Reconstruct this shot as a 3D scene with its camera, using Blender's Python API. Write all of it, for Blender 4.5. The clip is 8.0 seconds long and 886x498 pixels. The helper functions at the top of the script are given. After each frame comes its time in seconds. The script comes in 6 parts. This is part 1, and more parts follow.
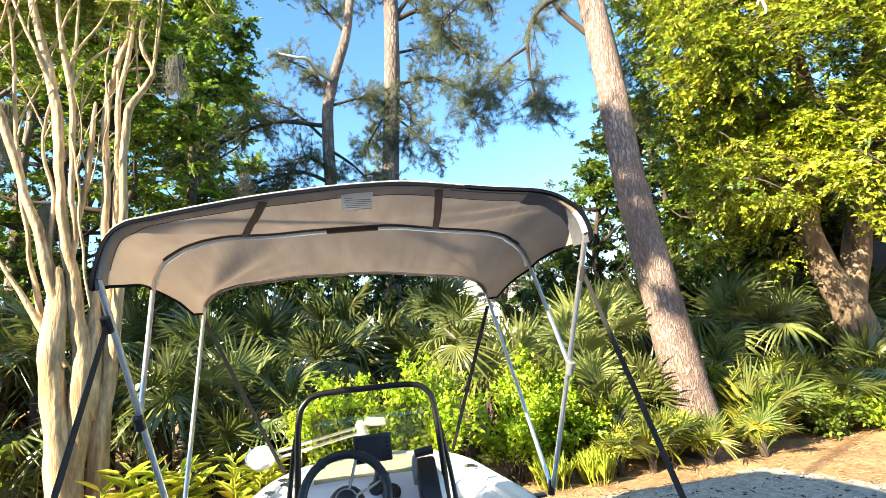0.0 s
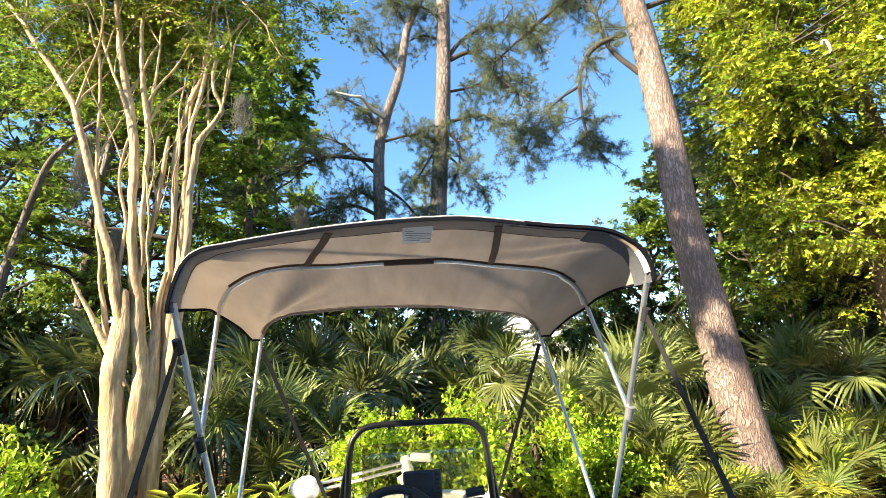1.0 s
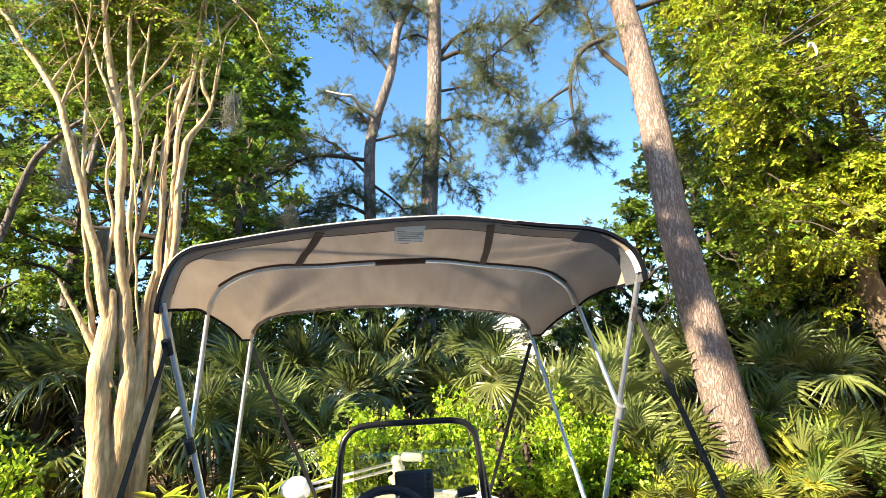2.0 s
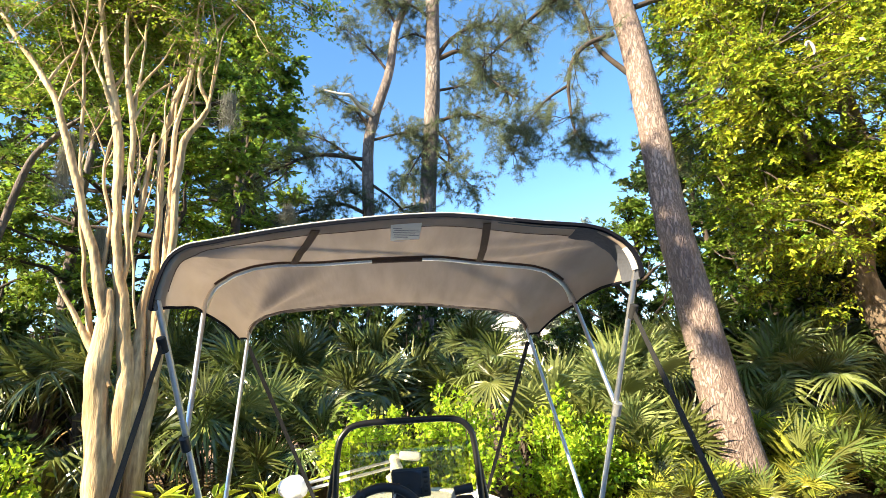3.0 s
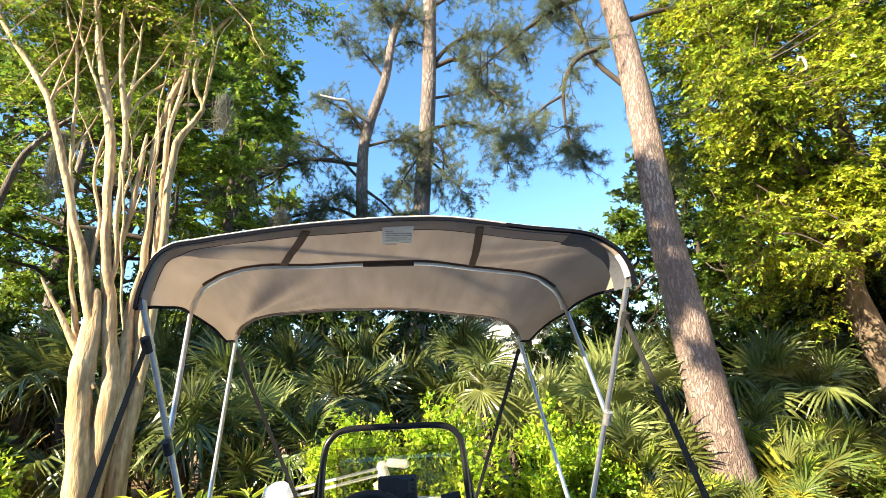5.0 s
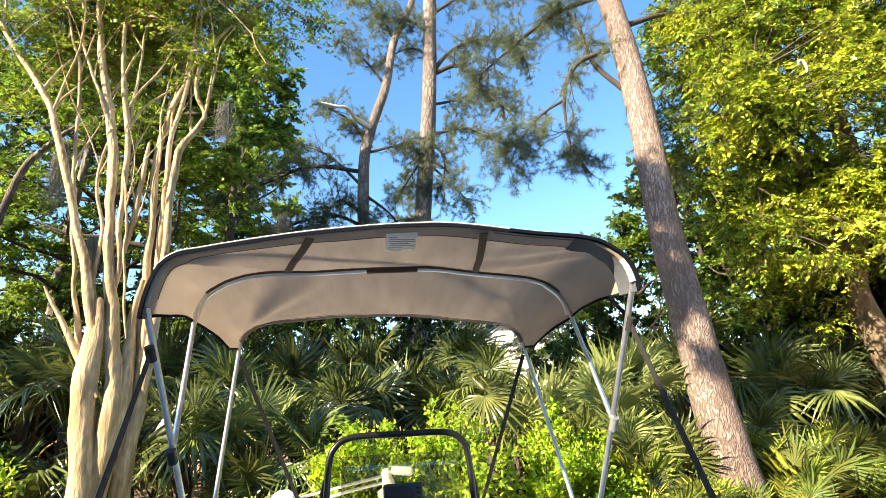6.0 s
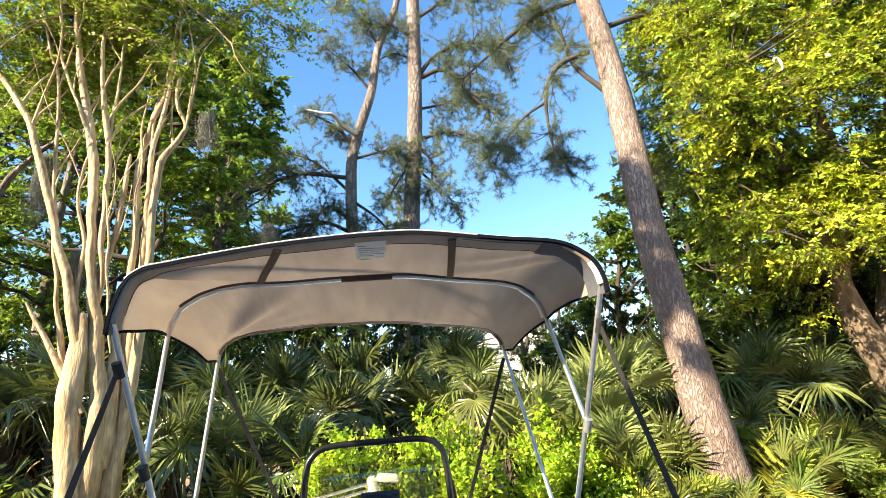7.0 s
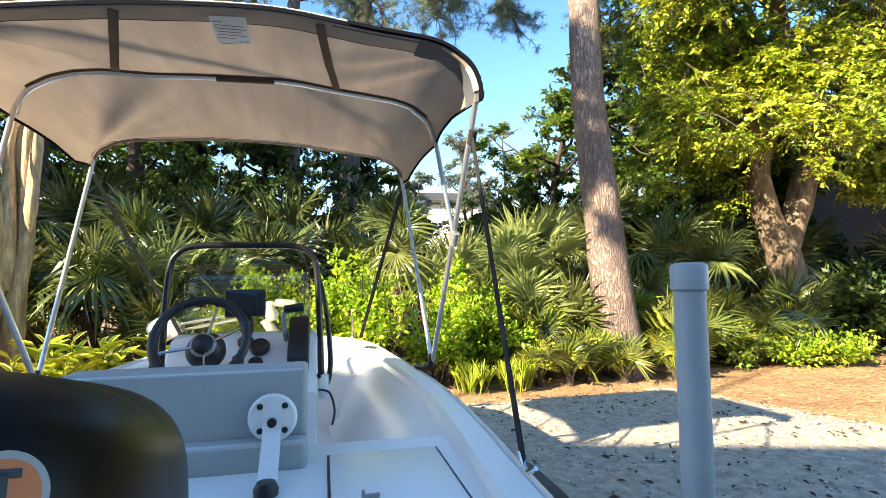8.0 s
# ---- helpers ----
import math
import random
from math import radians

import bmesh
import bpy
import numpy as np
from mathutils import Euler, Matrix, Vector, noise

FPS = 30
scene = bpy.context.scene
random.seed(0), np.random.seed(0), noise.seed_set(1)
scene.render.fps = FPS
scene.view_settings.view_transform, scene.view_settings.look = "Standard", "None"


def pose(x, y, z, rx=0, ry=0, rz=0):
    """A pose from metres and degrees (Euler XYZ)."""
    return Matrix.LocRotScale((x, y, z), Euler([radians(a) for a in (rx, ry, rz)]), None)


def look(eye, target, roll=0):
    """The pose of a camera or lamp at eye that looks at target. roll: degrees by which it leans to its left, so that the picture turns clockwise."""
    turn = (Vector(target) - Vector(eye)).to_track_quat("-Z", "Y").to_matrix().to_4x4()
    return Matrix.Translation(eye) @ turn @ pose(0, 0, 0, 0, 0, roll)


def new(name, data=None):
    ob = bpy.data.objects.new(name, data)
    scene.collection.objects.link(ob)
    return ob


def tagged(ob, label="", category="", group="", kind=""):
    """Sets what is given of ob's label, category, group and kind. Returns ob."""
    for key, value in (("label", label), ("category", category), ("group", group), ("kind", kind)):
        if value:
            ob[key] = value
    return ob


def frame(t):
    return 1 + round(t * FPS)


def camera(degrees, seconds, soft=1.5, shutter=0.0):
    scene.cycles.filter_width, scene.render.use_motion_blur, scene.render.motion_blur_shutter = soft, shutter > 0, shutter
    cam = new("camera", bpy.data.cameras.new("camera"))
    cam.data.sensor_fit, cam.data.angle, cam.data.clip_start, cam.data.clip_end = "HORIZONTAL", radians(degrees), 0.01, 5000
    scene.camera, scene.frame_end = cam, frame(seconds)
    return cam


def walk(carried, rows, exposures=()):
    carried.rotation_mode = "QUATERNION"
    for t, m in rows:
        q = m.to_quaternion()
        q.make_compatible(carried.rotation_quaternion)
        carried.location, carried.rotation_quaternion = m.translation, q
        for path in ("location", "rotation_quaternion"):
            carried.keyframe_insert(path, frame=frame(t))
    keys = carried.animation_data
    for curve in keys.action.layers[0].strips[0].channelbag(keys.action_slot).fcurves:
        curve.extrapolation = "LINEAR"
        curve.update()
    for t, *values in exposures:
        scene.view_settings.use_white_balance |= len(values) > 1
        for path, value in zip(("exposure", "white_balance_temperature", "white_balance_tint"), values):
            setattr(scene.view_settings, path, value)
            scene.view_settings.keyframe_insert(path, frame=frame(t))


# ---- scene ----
import functools

cam = camera(80.9, 8.0, soft=0.7)
PATH = [
    (0, (-0.047, -2.004, 1.603), (0.3, -0.076, 2.006), -5.6),
    (0.2, (-0.088, -1.984, 1.613), (0.163, -0.066, 2.12), -4.9),
    (0.5, (-0.123, -1.985, 1.595), (0.06, -0.071, 2.145), -3.7),
    (1, (-0.113, -2.008, 1.603), (0.075, -0.093, 2.148), -2.8),
    (1.5, (-0.123, -2.008, 1.607), (0.092, -0.096, 2.15), -2.8),
    (3, (-0.109, -1.998, 1.596), (0.12, -0.086, 2.136), -3.1),
    (3.5, (-0.106, -2.009, 1.596), (0.122, -0.102, 2.153), -2.8),
    (4, (-0.1, -2.002, 1.585), (0.154, -0.097, 2.137), -2.8),
    (5.5, (-0.104, -1.969, 1.588), (0.149, -0.071, 2.168), -2.2),
    (6, (-0.111, -1.969, 1.59), (0.139, -0.074, 2.178), -2.7),
    (6.5, (-0.11, -1.975, 1.577), (0.11, -0.076, 2.166), -3.8),
    (7, (-0.012, -1.997, 1.595), (0.265, -0.109, 2.194), -4.5),
    (7.2, (0.069, -2.004, 1.573), (0.41, -0.117, 2.142), -4.2),
    (7.5, (0.131, -1.973, 1.454), (0.608, -0.091, 1.933), -5.2),
    (7.7, (0.206, -1.951, 1.402), (0.705, -0.049, 1.769), -4.0),
    (7.8, (0.247, -1.936, 1.371), (0.739, -0.021, 1.672), -2.8),
    (8, (0.344, -1.929, 1.291), (0.79, 0.016, 1.427), -0.7),
]
walk(cam, [(t, look(eye, target, roll)) for t, eye, target, roll in PATH], exposures=[(0.0, 2.05), (0.4, 1.82), (7.2, 1.80), (7.5, 1.84), (8.0, 1.86)])

# ---- world, sun, light ----
SUN_H, SUN_V = math.atan2(-0.504, -0.864), radians(26.8)
world = bpy.data.worlds.new("sky_world")
scene.world = world
world.use_nodes = True
wn = world.node_tree.nodes
sky = wn.new("ShaderNodeTexSky")
sky.sky_type, sky.sun_disc = "NISHITA", False
sky.sun_elevation, sky.sun_rotation = SUN_V, radians(239.7)
sky.air_density, sky.dust_density, sky.ozone_density = 1.0, 0.3, 1.0
wn["Background"].inputs["Strength"].default_value = 0.12
deep = wn.new("ShaderNodeHueSaturation")
deep.inputs["Saturation"].default_value = 1.25
world.node_tree.links.new(sky.outputs["Color"], deep.inputs["Color"])
world.node_tree.links.new(deep.outputs["Color"], wn["Background"].inputs["Color"])
sun = new("sun", bpy.data.lights.new("sun", "SUN"))
sun.data.energy, sun.data.angle, sun.data.color = 6.2, radians(0.6), (1.0, 0.84, 0.57)
sun.matrix_basis = look((0, 0, 0), (0.864, 0.504, -1 / 1.98))


# ---- materials ----
def material(name, color, rough=0.6, metal=0.0, scale=8.0, vary=0.25, bump=0.15, bump_scale=60.0, second=None,
             island=0.0, translucent=0.0, coords="Object", stretch=(1, 1, 1), spec=0.5, thin=None):
    """A surface with grain at two scales. island: how far single pieces differ. translucent: share of light let through."""
    m = bpy.data.materials.new(name)
    m.use_nodes = True
    nodes, links = m.node_tree.nodes, m.node_tree.links
    b = nodes["Principled BSDF"]
    b.inputs["Roughness"].default_value, b.inputs["Metallic"].default_value = rough, metal
    b.inputs["Specular IOR Level"].default_value = spec
    tc, mp = nodes.new("ShaderNodeTexCoord"), nodes.new("ShaderNodeMapping")
    mp.inputs["Scale"].default_value = stretch
    links.new(tc.outputs[coords], mp.inputs["Vector"])
    n1, n2 = nodes.new("ShaderNodeTexNoise"), nodes.new("ShaderNodeTexNoise")
    n1.inputs["Scale"].default_value, n1.inputs["Detail"].default_value = scale, 5
    n2.inputs["Scale"].default_value, n2.inputs["Detail"].default_value = bump_scale, 6
    for n in (n1, n2):
        links.new(mp.outputs["Vector"], n.inputs["Vector"])
    second = second or tuple(c * (1 - vary) for c in color)
    ramp = nodes.new("ShaderNodeValToRGB")
    ramp.color_ramp.elements[0].position, ramp.color_ramp.elements[1].position = 0.32, 0.68
    ramp.color_ramp.elements[0].color, ramp.color_ramp.elements[1].color = (*second, 1), (*color, 1)
    links.new(n1.outputs["Fac"], ramp.inputs["Fac"])
    out = ramp.outputs["Color"]
    fine = nodes.new("ShaderNodeMix")
    fine.data_type, fine.blend_type = "RGBA", "MULTIPLY"
    fine.inputs["Factor"].default_value = min(1.0, vary * 1.6)
    fr = nodes.new("ShaderNodeMapRange")
    fr.inputs["From Min"].default_value, fr.inputs["From Max"].default_value = 0.3, 0.7
    fr.inputs["To Min"].default_value, fr.inputs["To Max"].default_value = 0.6, 1.2
    links.new(n2.outputs["Fac"], fr.inputs["Value"])
    links.new(out, fine.inputs["A"])
    links.new(fr.outputs["Result"], fine.inputs["B"])
    out = fine.outputs["Result"]
    if island:
        geo, hsv, r1, r2 = nodes.new("ShaderNodeNewGeometry"), nodes.new("ShaderNodeHueSaturation"), nodes.new("ShaderNodeMapRange"), nodes.new("ShaderNodeMapRange")
        r1.inputs["To Min"].default_value, r1.inputs["To Max"].default_value = 1 - island, 1 + island
        r2.inputs["To Min"].default_value, r2.inputs["To Max"].default_value = 0.5 - island * 0.06, 0.5 + island * 0.05
        obj, plus, whole = nodes.new("ShaderNodeObjectInfo"), nodes.new("ShaderNodeMath"), nodes.new("ShaderNodeMath")
        plus.operation, whole.operation = "ADD", "FRACT"
        links.new(geo.outputs["Random Per Island"], plus.inputs[0])
        links.new(obj.outputs["Random"], plus.inputs[1])
        links.new(plus.outputs[0], whole.inputs[0])
        links.new(whole.outputs[0], r1.inputs["Value"])
        mul = nodes.new("ShaderNodeMath")
        mul.operation = "MULTIPLY"
        mul.inputs[1].default_value = 7.31
        fra = nodes.new("ShaderNodeMath")
        fra.operation = "FRACT"
        links.new(whole.outputs[0], mul.inputs[0])
        links.new(mul.outputs[0], fra.inputs[0])
        links.new(fra.outputs[0], r2.inputs["Value"])
        links.new(r1.outputs["Result"], hsv.inputs["Value"])
        links.new(r2.outputs["Result"], hsv.inputs["Hue"])
        links.new(out, hsv.inputs["Color"])
        out = hsv.outputs["Color"]
    links.new(out, b.inputs["Base Color"])
    if bump:
        bm_ = nodes.new("ShaderNodeBump")
        bm_.inputs["Strength"].default_value, bm_.inputs["Distance"].default_value = bump, 0.02
        links.new(n2.outputs["Fac"], bm_.inputs["Height"])
        links.new(bm_.outputs["Normal"], b.inputs["Normal"])
    if translucent:
        tr, mix = nodes.new("ShaderNodeBsdfTranslucent"), nodes.new("ShaderNodeMixShader")
        mix.inputs[0].default_value = translucent
        if thin:
            tint = nodes.new("ShaderNodeMix")
            tint.data_type, tint.blend_type = "RGBA", "MULTIPLY"
            tint.inputs["Factor"].default_value = 1.0
            tint.inputs["B"].default_value = (*thin, 1)
            links.new(out, tint.inputs["A"])
            links.new(tint.outputs["Result"], tr.inputs["Color"])
        else:
            links.new(out, tr.inputs["Color"])
        links.new(b.outputs["BSDF"], mix.inputs[1])
        links.new(tr.outputs["BSDF"], mix.inputs[2])
        links.new(mix.outputs["Shader"], nodes["Material Output"].inputs["Surface"])
    return m


def bark_material(name, light, dark, scale, stretch, depth=0.6, soft=0.34):
    """Bark in soft-edged plates: each plate has a tone of its own, with dark furrows between and fine flaking."""
    m = material(name, light, 0.9, second=dark, scale=2.2, bump=0.0, vary=0.42, bump_scale=38.0, stretch=stretch)
    nodes, links = m.node_tree.nodes, m.node_tree.links
    mp, b = nodes["Mapping"], nodes["Principled BSDF"]
    warp, sc, add = nodes.new("ShaderNodeTexNoise"), nodes.new("ShaderNodeVectorMath"), nodes.new("ShaderNodeVectorMath")
    warp.inputs["Scale"].default_value, warp.inputs["Detail"].default_value = scale * 0.9, 4
    sc.operation = "SCALE"
    sc.inputs["Scale"].default_value = 0.16
    links.new(mp.outputs["Vector"], warp.inputs["Vector"])
    links.new(warp.outputs["Color"], sc.inputs[0])
    links.new(mp.outputs["Vector"], add.inputs[0])
    links.new(sc.outputs["Vector"], add.inputs[1])
    edges, cells = nodes.new("ShaderNodeTexVoronoi"), nodes.new("ShaderNodeTexVoronoi")
    edges.feature = "DISTANCE_TO_EDGE"
    for v in (edges, cells):
        v.inputs["Scale"].default_value = scale
        links.new(add.outputs["Vector"], v.inputs["Vector"])
    edge = nodes.new("ShaderNodeMapRange")
    edge.interpolation_type = "SMOOTHSTEP"
    edge.inputs["From Max"].default_value, edge.inputs["To Min"].default_value = soft, 0.3
    links.new(edges.outputs["Distance"], edge.inputs["Value"])
    tone = nodes.new("ShaderNodeHueSaturation")
    rng_ = nodes.new("ShaderNodeMapRange")
    rng_.inputs["To Min"].default_value, rng_.inputs["To Max"].default_value = 0.82, 1.14
    sep = nodes.new("ShaderNodeSeparateColor")
    links.new(cells.outputs["Color"], sep.inputs[0])
    links.new(sep.outputs[0], rng_.inputs["Value"])
    links.new(rng_.outputs["Result"], tone.inputs["Value"])
    links.new(b.inputs["Base Color"].links[0].from_socket, tone.inputs["Color"])
    mix = nodes.new("ShaderNodeMix")
    mix.data_type = "RGBA"
    mix.inputs["A"].default_value = (*[c * 0.6 for c in dark], 1)
    links.new(tone.outputs["Color"], mix.inputs["B"])
    links.new(edge.outputs["Result"], mix.inputs["Factor"])
    links.new(mix.outputs["Result"], b.inputs["Base Color"])
    fine, total = nodes.new("ShaderNodeTexNoise"), nodes.new("ShaderNodeMath")
    fine.inputs["Scale"].default_value, fine.inputs["Detail"].default_value = 60.0, 6
    links.new(mp.outputs["Vector"], fine.inputs["Vector"])
    total.operation = "MULTIPLY_ADD"
    total.inputs[1].default_value = 0.6
    links.new(fine.outputs["Fac"], total.inputs[0])
    links.new(edge.outputs["Result"], total.inputs[2])
    bp = nodes.new("ShaderNodeBump")
    bp.inputs["Strength"].default_value, bp.inputs["Distance"].default_value = depth, 0.025
    links.new(total.outputs[0], bp.inputs["Height"])
    links.new(bp.outputs["Normal"], b.inputs["Normal"])
    return m


def glass_material(name, color, gloss=0.07):
    """A thin clear sheet: light passes straight through, with a faint tint and a faint mirror."""
    m = bpy.data.materials.new(name)
    m.use_nodes = True
    nodes, links = m.node_tree.nodes, m.node_tree.links
    clear, mirror, mix = nodes.new("ShaderNodeBsdfTransparent"), nodes.new("ShaderNodeBsdfGlossy"), nodes.new("ShaderNodeMixShader")
    clear.inputs["Color"].default_value = (*color, 1)
    mirror.inputs["Roughness"].default_value = 0.04
    mix.inputs[0].default_value = gloss
    links.new(clear.outputs[0], mix.inputs[1])
    links.new(mirror.outputs[0], mix.inputs[2])
    links.new(mix.outputs[0], nodes["Material Output"].inputs["Surface"])
    return m


GEL = material("white_gelcoat", (0.90, 0.89, 0.865), 0.28, scale=2.5, vary=0.06, bump=0.03, bump_scale=180)
HULL_OUT = material("hull_paint", (0.72, 0.73, 0.72), 0.3, scale=2, vary=0.08, bump=0.02)
CANVAS = material("taupe_canvas", (0.36, 0.295, 0.25), 0.9, scale=3, vary=0.17, bump=0.45, bump_scale=6.0, translucent=0.2, spec=0.1, stretch=(1.7, 0.35, 1))
CANVAS2 = material("doubled_taupe_canvas", (0.37, 0.305, 0.26), 0.9, scale=3, vary=0.14, bump=0.3, bump_scale=14, translucent=0.19, spec=0.1)
BINDING = material("dark_binding", (0.008, 0.009, 0.015), 0.9, vary=0.2, spec=0.05)
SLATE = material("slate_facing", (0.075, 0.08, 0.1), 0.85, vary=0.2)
WEBBING = material("brown_webbing", (0.10, 0.058, 0.042), 0.9, vary=0.25, bump_scale=300)
BLACKSTRAP = material("black_webbing", (0.012, 0.012, 0.014), 0.8, vary=0.3, bump_scale=300)
ALU = material("anodised_aluminium", (0.72, 0.73, 0.75), 0.3, 0.9, scale=20, vary=0.12, bump=0.02)
STEEL = material("stainless_steel", (0.7, 0.7, 0.72), 0.15, 1.0, vary=0.08, bump=0.0)
BLACK = material("black_plastic", (0.012, 0.013, 0.015), 0.4, vary=0.2, bump=0.03, bump_scale=250)
BLACKTUBE = material("black_powder_coat", (0.01, 0.01, 0.011), 0.28, vary=0.1, bump=0.02)
COWL = material("black_cowl_paint", (0.004, 0.004, 0.005), 0.32, vary=0.1, bump=0.0, spec=0.12)
SCREEN = material("dark_screen", (0.01, 0.014, 0.025), 0.12, vary=0.1, bump=0.0)
VINYL = material("grey_vinyl", (0.39, 0.425, 0.425), 0.5, scale=4, vary=0.1, bump=0.06, bump_scale=350)
PIPING = material("pale_piping", (0.6, 0.62, 0.62), 0.5, vary=0.1)
WHITEPL = material("white_plastic", (0.82, 0.82, 0.80), 0.35, vary=0.06, bump=0.0)
PVC = material("grey_pvc", (0.40, 0.45, 0.50), 0.42, scale=6, vary=0.1, bump=0.03, bump_scale=90)
LABEL = material("label_paper", (0.62, 0.62, 0.64), 0.6, vary=0.05, bump=0.0)
INK = material("label_ink", (0.16, 0.17, 0.24), 0.7, vary=0.1, bump=0.0)
ORANGE = material("orange_decal", (0.6, 0.16, 0.02), 0.35, vary=0.1, bump=0.0)
GREYDECAL = material("grey_decal", (0.34, 0.34, 0.32), 0.35, vary=0.1, bump=0.0)
GLASS = glass_material("tinted_acrylic", (0.74, 0.73, 0.64), 0.09)
RUBBER = material("tyre_rubber", (0.02, 0.02, 0.02), 0.85, vary=0.3)
GALV = material("galvanised_steel", (0.45, 0.46, 0.47), 0.5, 0.7, scale=12, vary=0.25)
CORD = material("white_cord", (0.8, 0.79, 0.74), 0.8, vary=0.1)
GRAVEL = material("crushed_shell_gravel", (0.57, 0.50, 0.415), 0.95, second=(0.33, 0.29, 0.24), scale=3.2, vary=0.3, bump=0.35, bump_scale=70, coords="Generated", stretch=(60, 60, 1))
STONE = material("pale_stones", (0.62, 0.58, 0.52), 0.9, vary=0.3, island=0.4)
MULCH = material("pine_straw_mulch", (0.45, 0.28, 0.145), 0.95, second=(0.26, 0.145, 0.07), scale=1.3, vary=0.5, bump=0.8, bump_scale=28)
DEBRIS = material("dark_leaf_debris", (0.07, 0.05, 0.035), 0.9, vary=0.3, island=0.4)
LITTER = material("dry_leaf_litter", (0.48, 0.31, 0.15), 0.85, vary=0.3, island=0.45)
PINEBARK = bark_material("pine_bark", (0.37, 0.285, 0.25), (0.22, 0.155, 0.135), 20.0, (1, 1, 0.3), 0.9, 0.2)
FARBARK = bark_material("far_pine_bark", (0.30, 0.255, 0.235), (0.13, 0.10, 0.09), 7.5, (1, 1, 0.4), 0.9, 0.3)
CRAPEBARK = material("smooth_crape_bark", (0.61, 0.46, 0.265), 0.72, second=(0.29, 0.185, 0.09), scale=4.0, vary=0.5, bump=0.7, bump_scale=16, stretch=(2.2, 2.2, 0.4))
OAKBARK = material("rough_oak_bark", (0.30, 0.225, 0.155), 0.95, second=(0.11, 0.08, 0.055), scale=9.0, vary=0.45, bump=0.9, bump_scale=24, stretch=(1, 1, 0.4))
DARKWOOD = material("dark_branch_bark", (0.075, 0.056, 0.046), 0.95, vary=0.4, bump=0.5, bump_scale=30)
LEAF_MAG = material("glossy_yellow_green_leaf", (0.47, 0.535, 0.036), 0.34, vary=0.15, island=0.75, translucent=0.3, scale=0.9, second=(0.17, 0.26, 0.026), bump=0)
LEAF_GREEN = material("fresh_green_leaf", (0.25, 0.36, 0.04), 0.5, vary=0.2, island=0.5, translucent=0.45, scale=0.5, second=(0.11, 0.20, 0.028), bump=0)
LEAF_CRAPE = material("spring_green_leaf", (0.27, 0.37, 0.03), 0.5, vary=0.2, island=0.5, translucent=0.45, scale=0.8, second=(0.13, 0.22, 0.022), bump=0)
LEAF_DARK = material("dark_green_leaf", (0.065, 0.11, 0.022), 0.45, vary=0.3, island=0.55, translucent=0.3, scale=0.6, bump=0)
LEAF_BUSH = material("lime_shrub_leaf", (0.47, 0.61, 0.04), 0.4, vary=0.2, island=0.4, translucent=0.42, scale=2.5, second=(0.24, 0.42, 0.025), bump=0)
LEAF_GINGER = material("variegated_ginger_leaf", (0.66, 0.66, 0.08), 0.36, vary=0.2, island=0.35, translucent=0.35, scale=4, second=(0.28, 0.40, 0.04), bump=0)
LEAF_FERN = material("fern_frond", (0.40, 0.50, 0.045), 0.55, vary=0.2, island=0.3, translucent=0.35, bump=0)
LEAF_PALM = material("palmetto_frond", (0.155, 0.19, 0.05), 0.3, vary=0.2, island=0.5, translucent=0.2, scale=1.2, second=(0.065, 0.09, 0.025), bump=0, spec=0.6)
LEAF_PALM2 = material("young_palmetto_frond", (0.42, 0.45, 0.07), 0.38, vary=0.2, island=0.45, translucent=0.3, scale=2, second=(0.22, 0.27, 0.04), bump=0)
# lighter copy of the palmetto green, with sunlight put into the colour
LEAF_PALM_LIT = material("palmetto_frond_painted_sunlit", (0.31, 0.35, 0.14), 0.4, vary=0.15, island=0.3, translucent=0.28, scale=1.2, second=(0.22, 0.27, 0.09), bump=0)
DEADPALM = material("dry_palm_frond", (0.30, 0.215, 0.095), 0.8, vary=0.3, island=0.35, translucent=0.15, bump=0)
NEEDLE = material("pine_needles", (0.155, 0.19, 0.085), 0.5, vary=0.2, island=0.45, translucent=0.25, scale=0.7, second=(0.075, 0.105, 0.05), bump=0)
BLEACHED = material("bleached_wood", (0.62, 0.56, 0.48), 0.8, vary=0.2)
# grey haze of distance is mixed into this leaf colour
LEAF_FAR = material("haze_tinted_far_leaf", (0.20, 0.25, 0.20), 0.6, vary=0.2, island=0.4, translucent=0.4, bump=0)
MOSS = material("grey_hanging_moss", (0.30, 0.30, 0.24), 0.95, vary=0.3, island=0.3, translucent=0.3, bump=0)
PETALS = material("white_petals", (0.85, 0.82, 0.78), 0.6, vary=0.05, island=0.1, translucent=0.2, bump=0)
# blue-grey taken near black: tree shade on the wall is put into the colour
SHADEWALL = material("shade_darkened_blue_grey_siding", (0.022, 0.027, 0.037), 0.7, vary=0.2, scale=2, bump=0.1)
ROOF = material("grey_shingle_roof", (0.05, 0.05, 0.055), 0.9, vary=0.35, scale=6, bump=0.4, bump_scale=20)
PALEWALL = material("pale_stucco", (0.66, 0.64, 0.60), 0.8, vary=0.1, scale=2, bump=0.1)
WHITEWALL = material("white_house_paint", (0.82, 0.81, 0.78), 0.7, vary=0.06, scale=2, bump=0.05)
WINDOWGLASS = material("dark_window_glass", (0.03, 0.035, 0.04), 0.05, vary=0.1, bump=0)


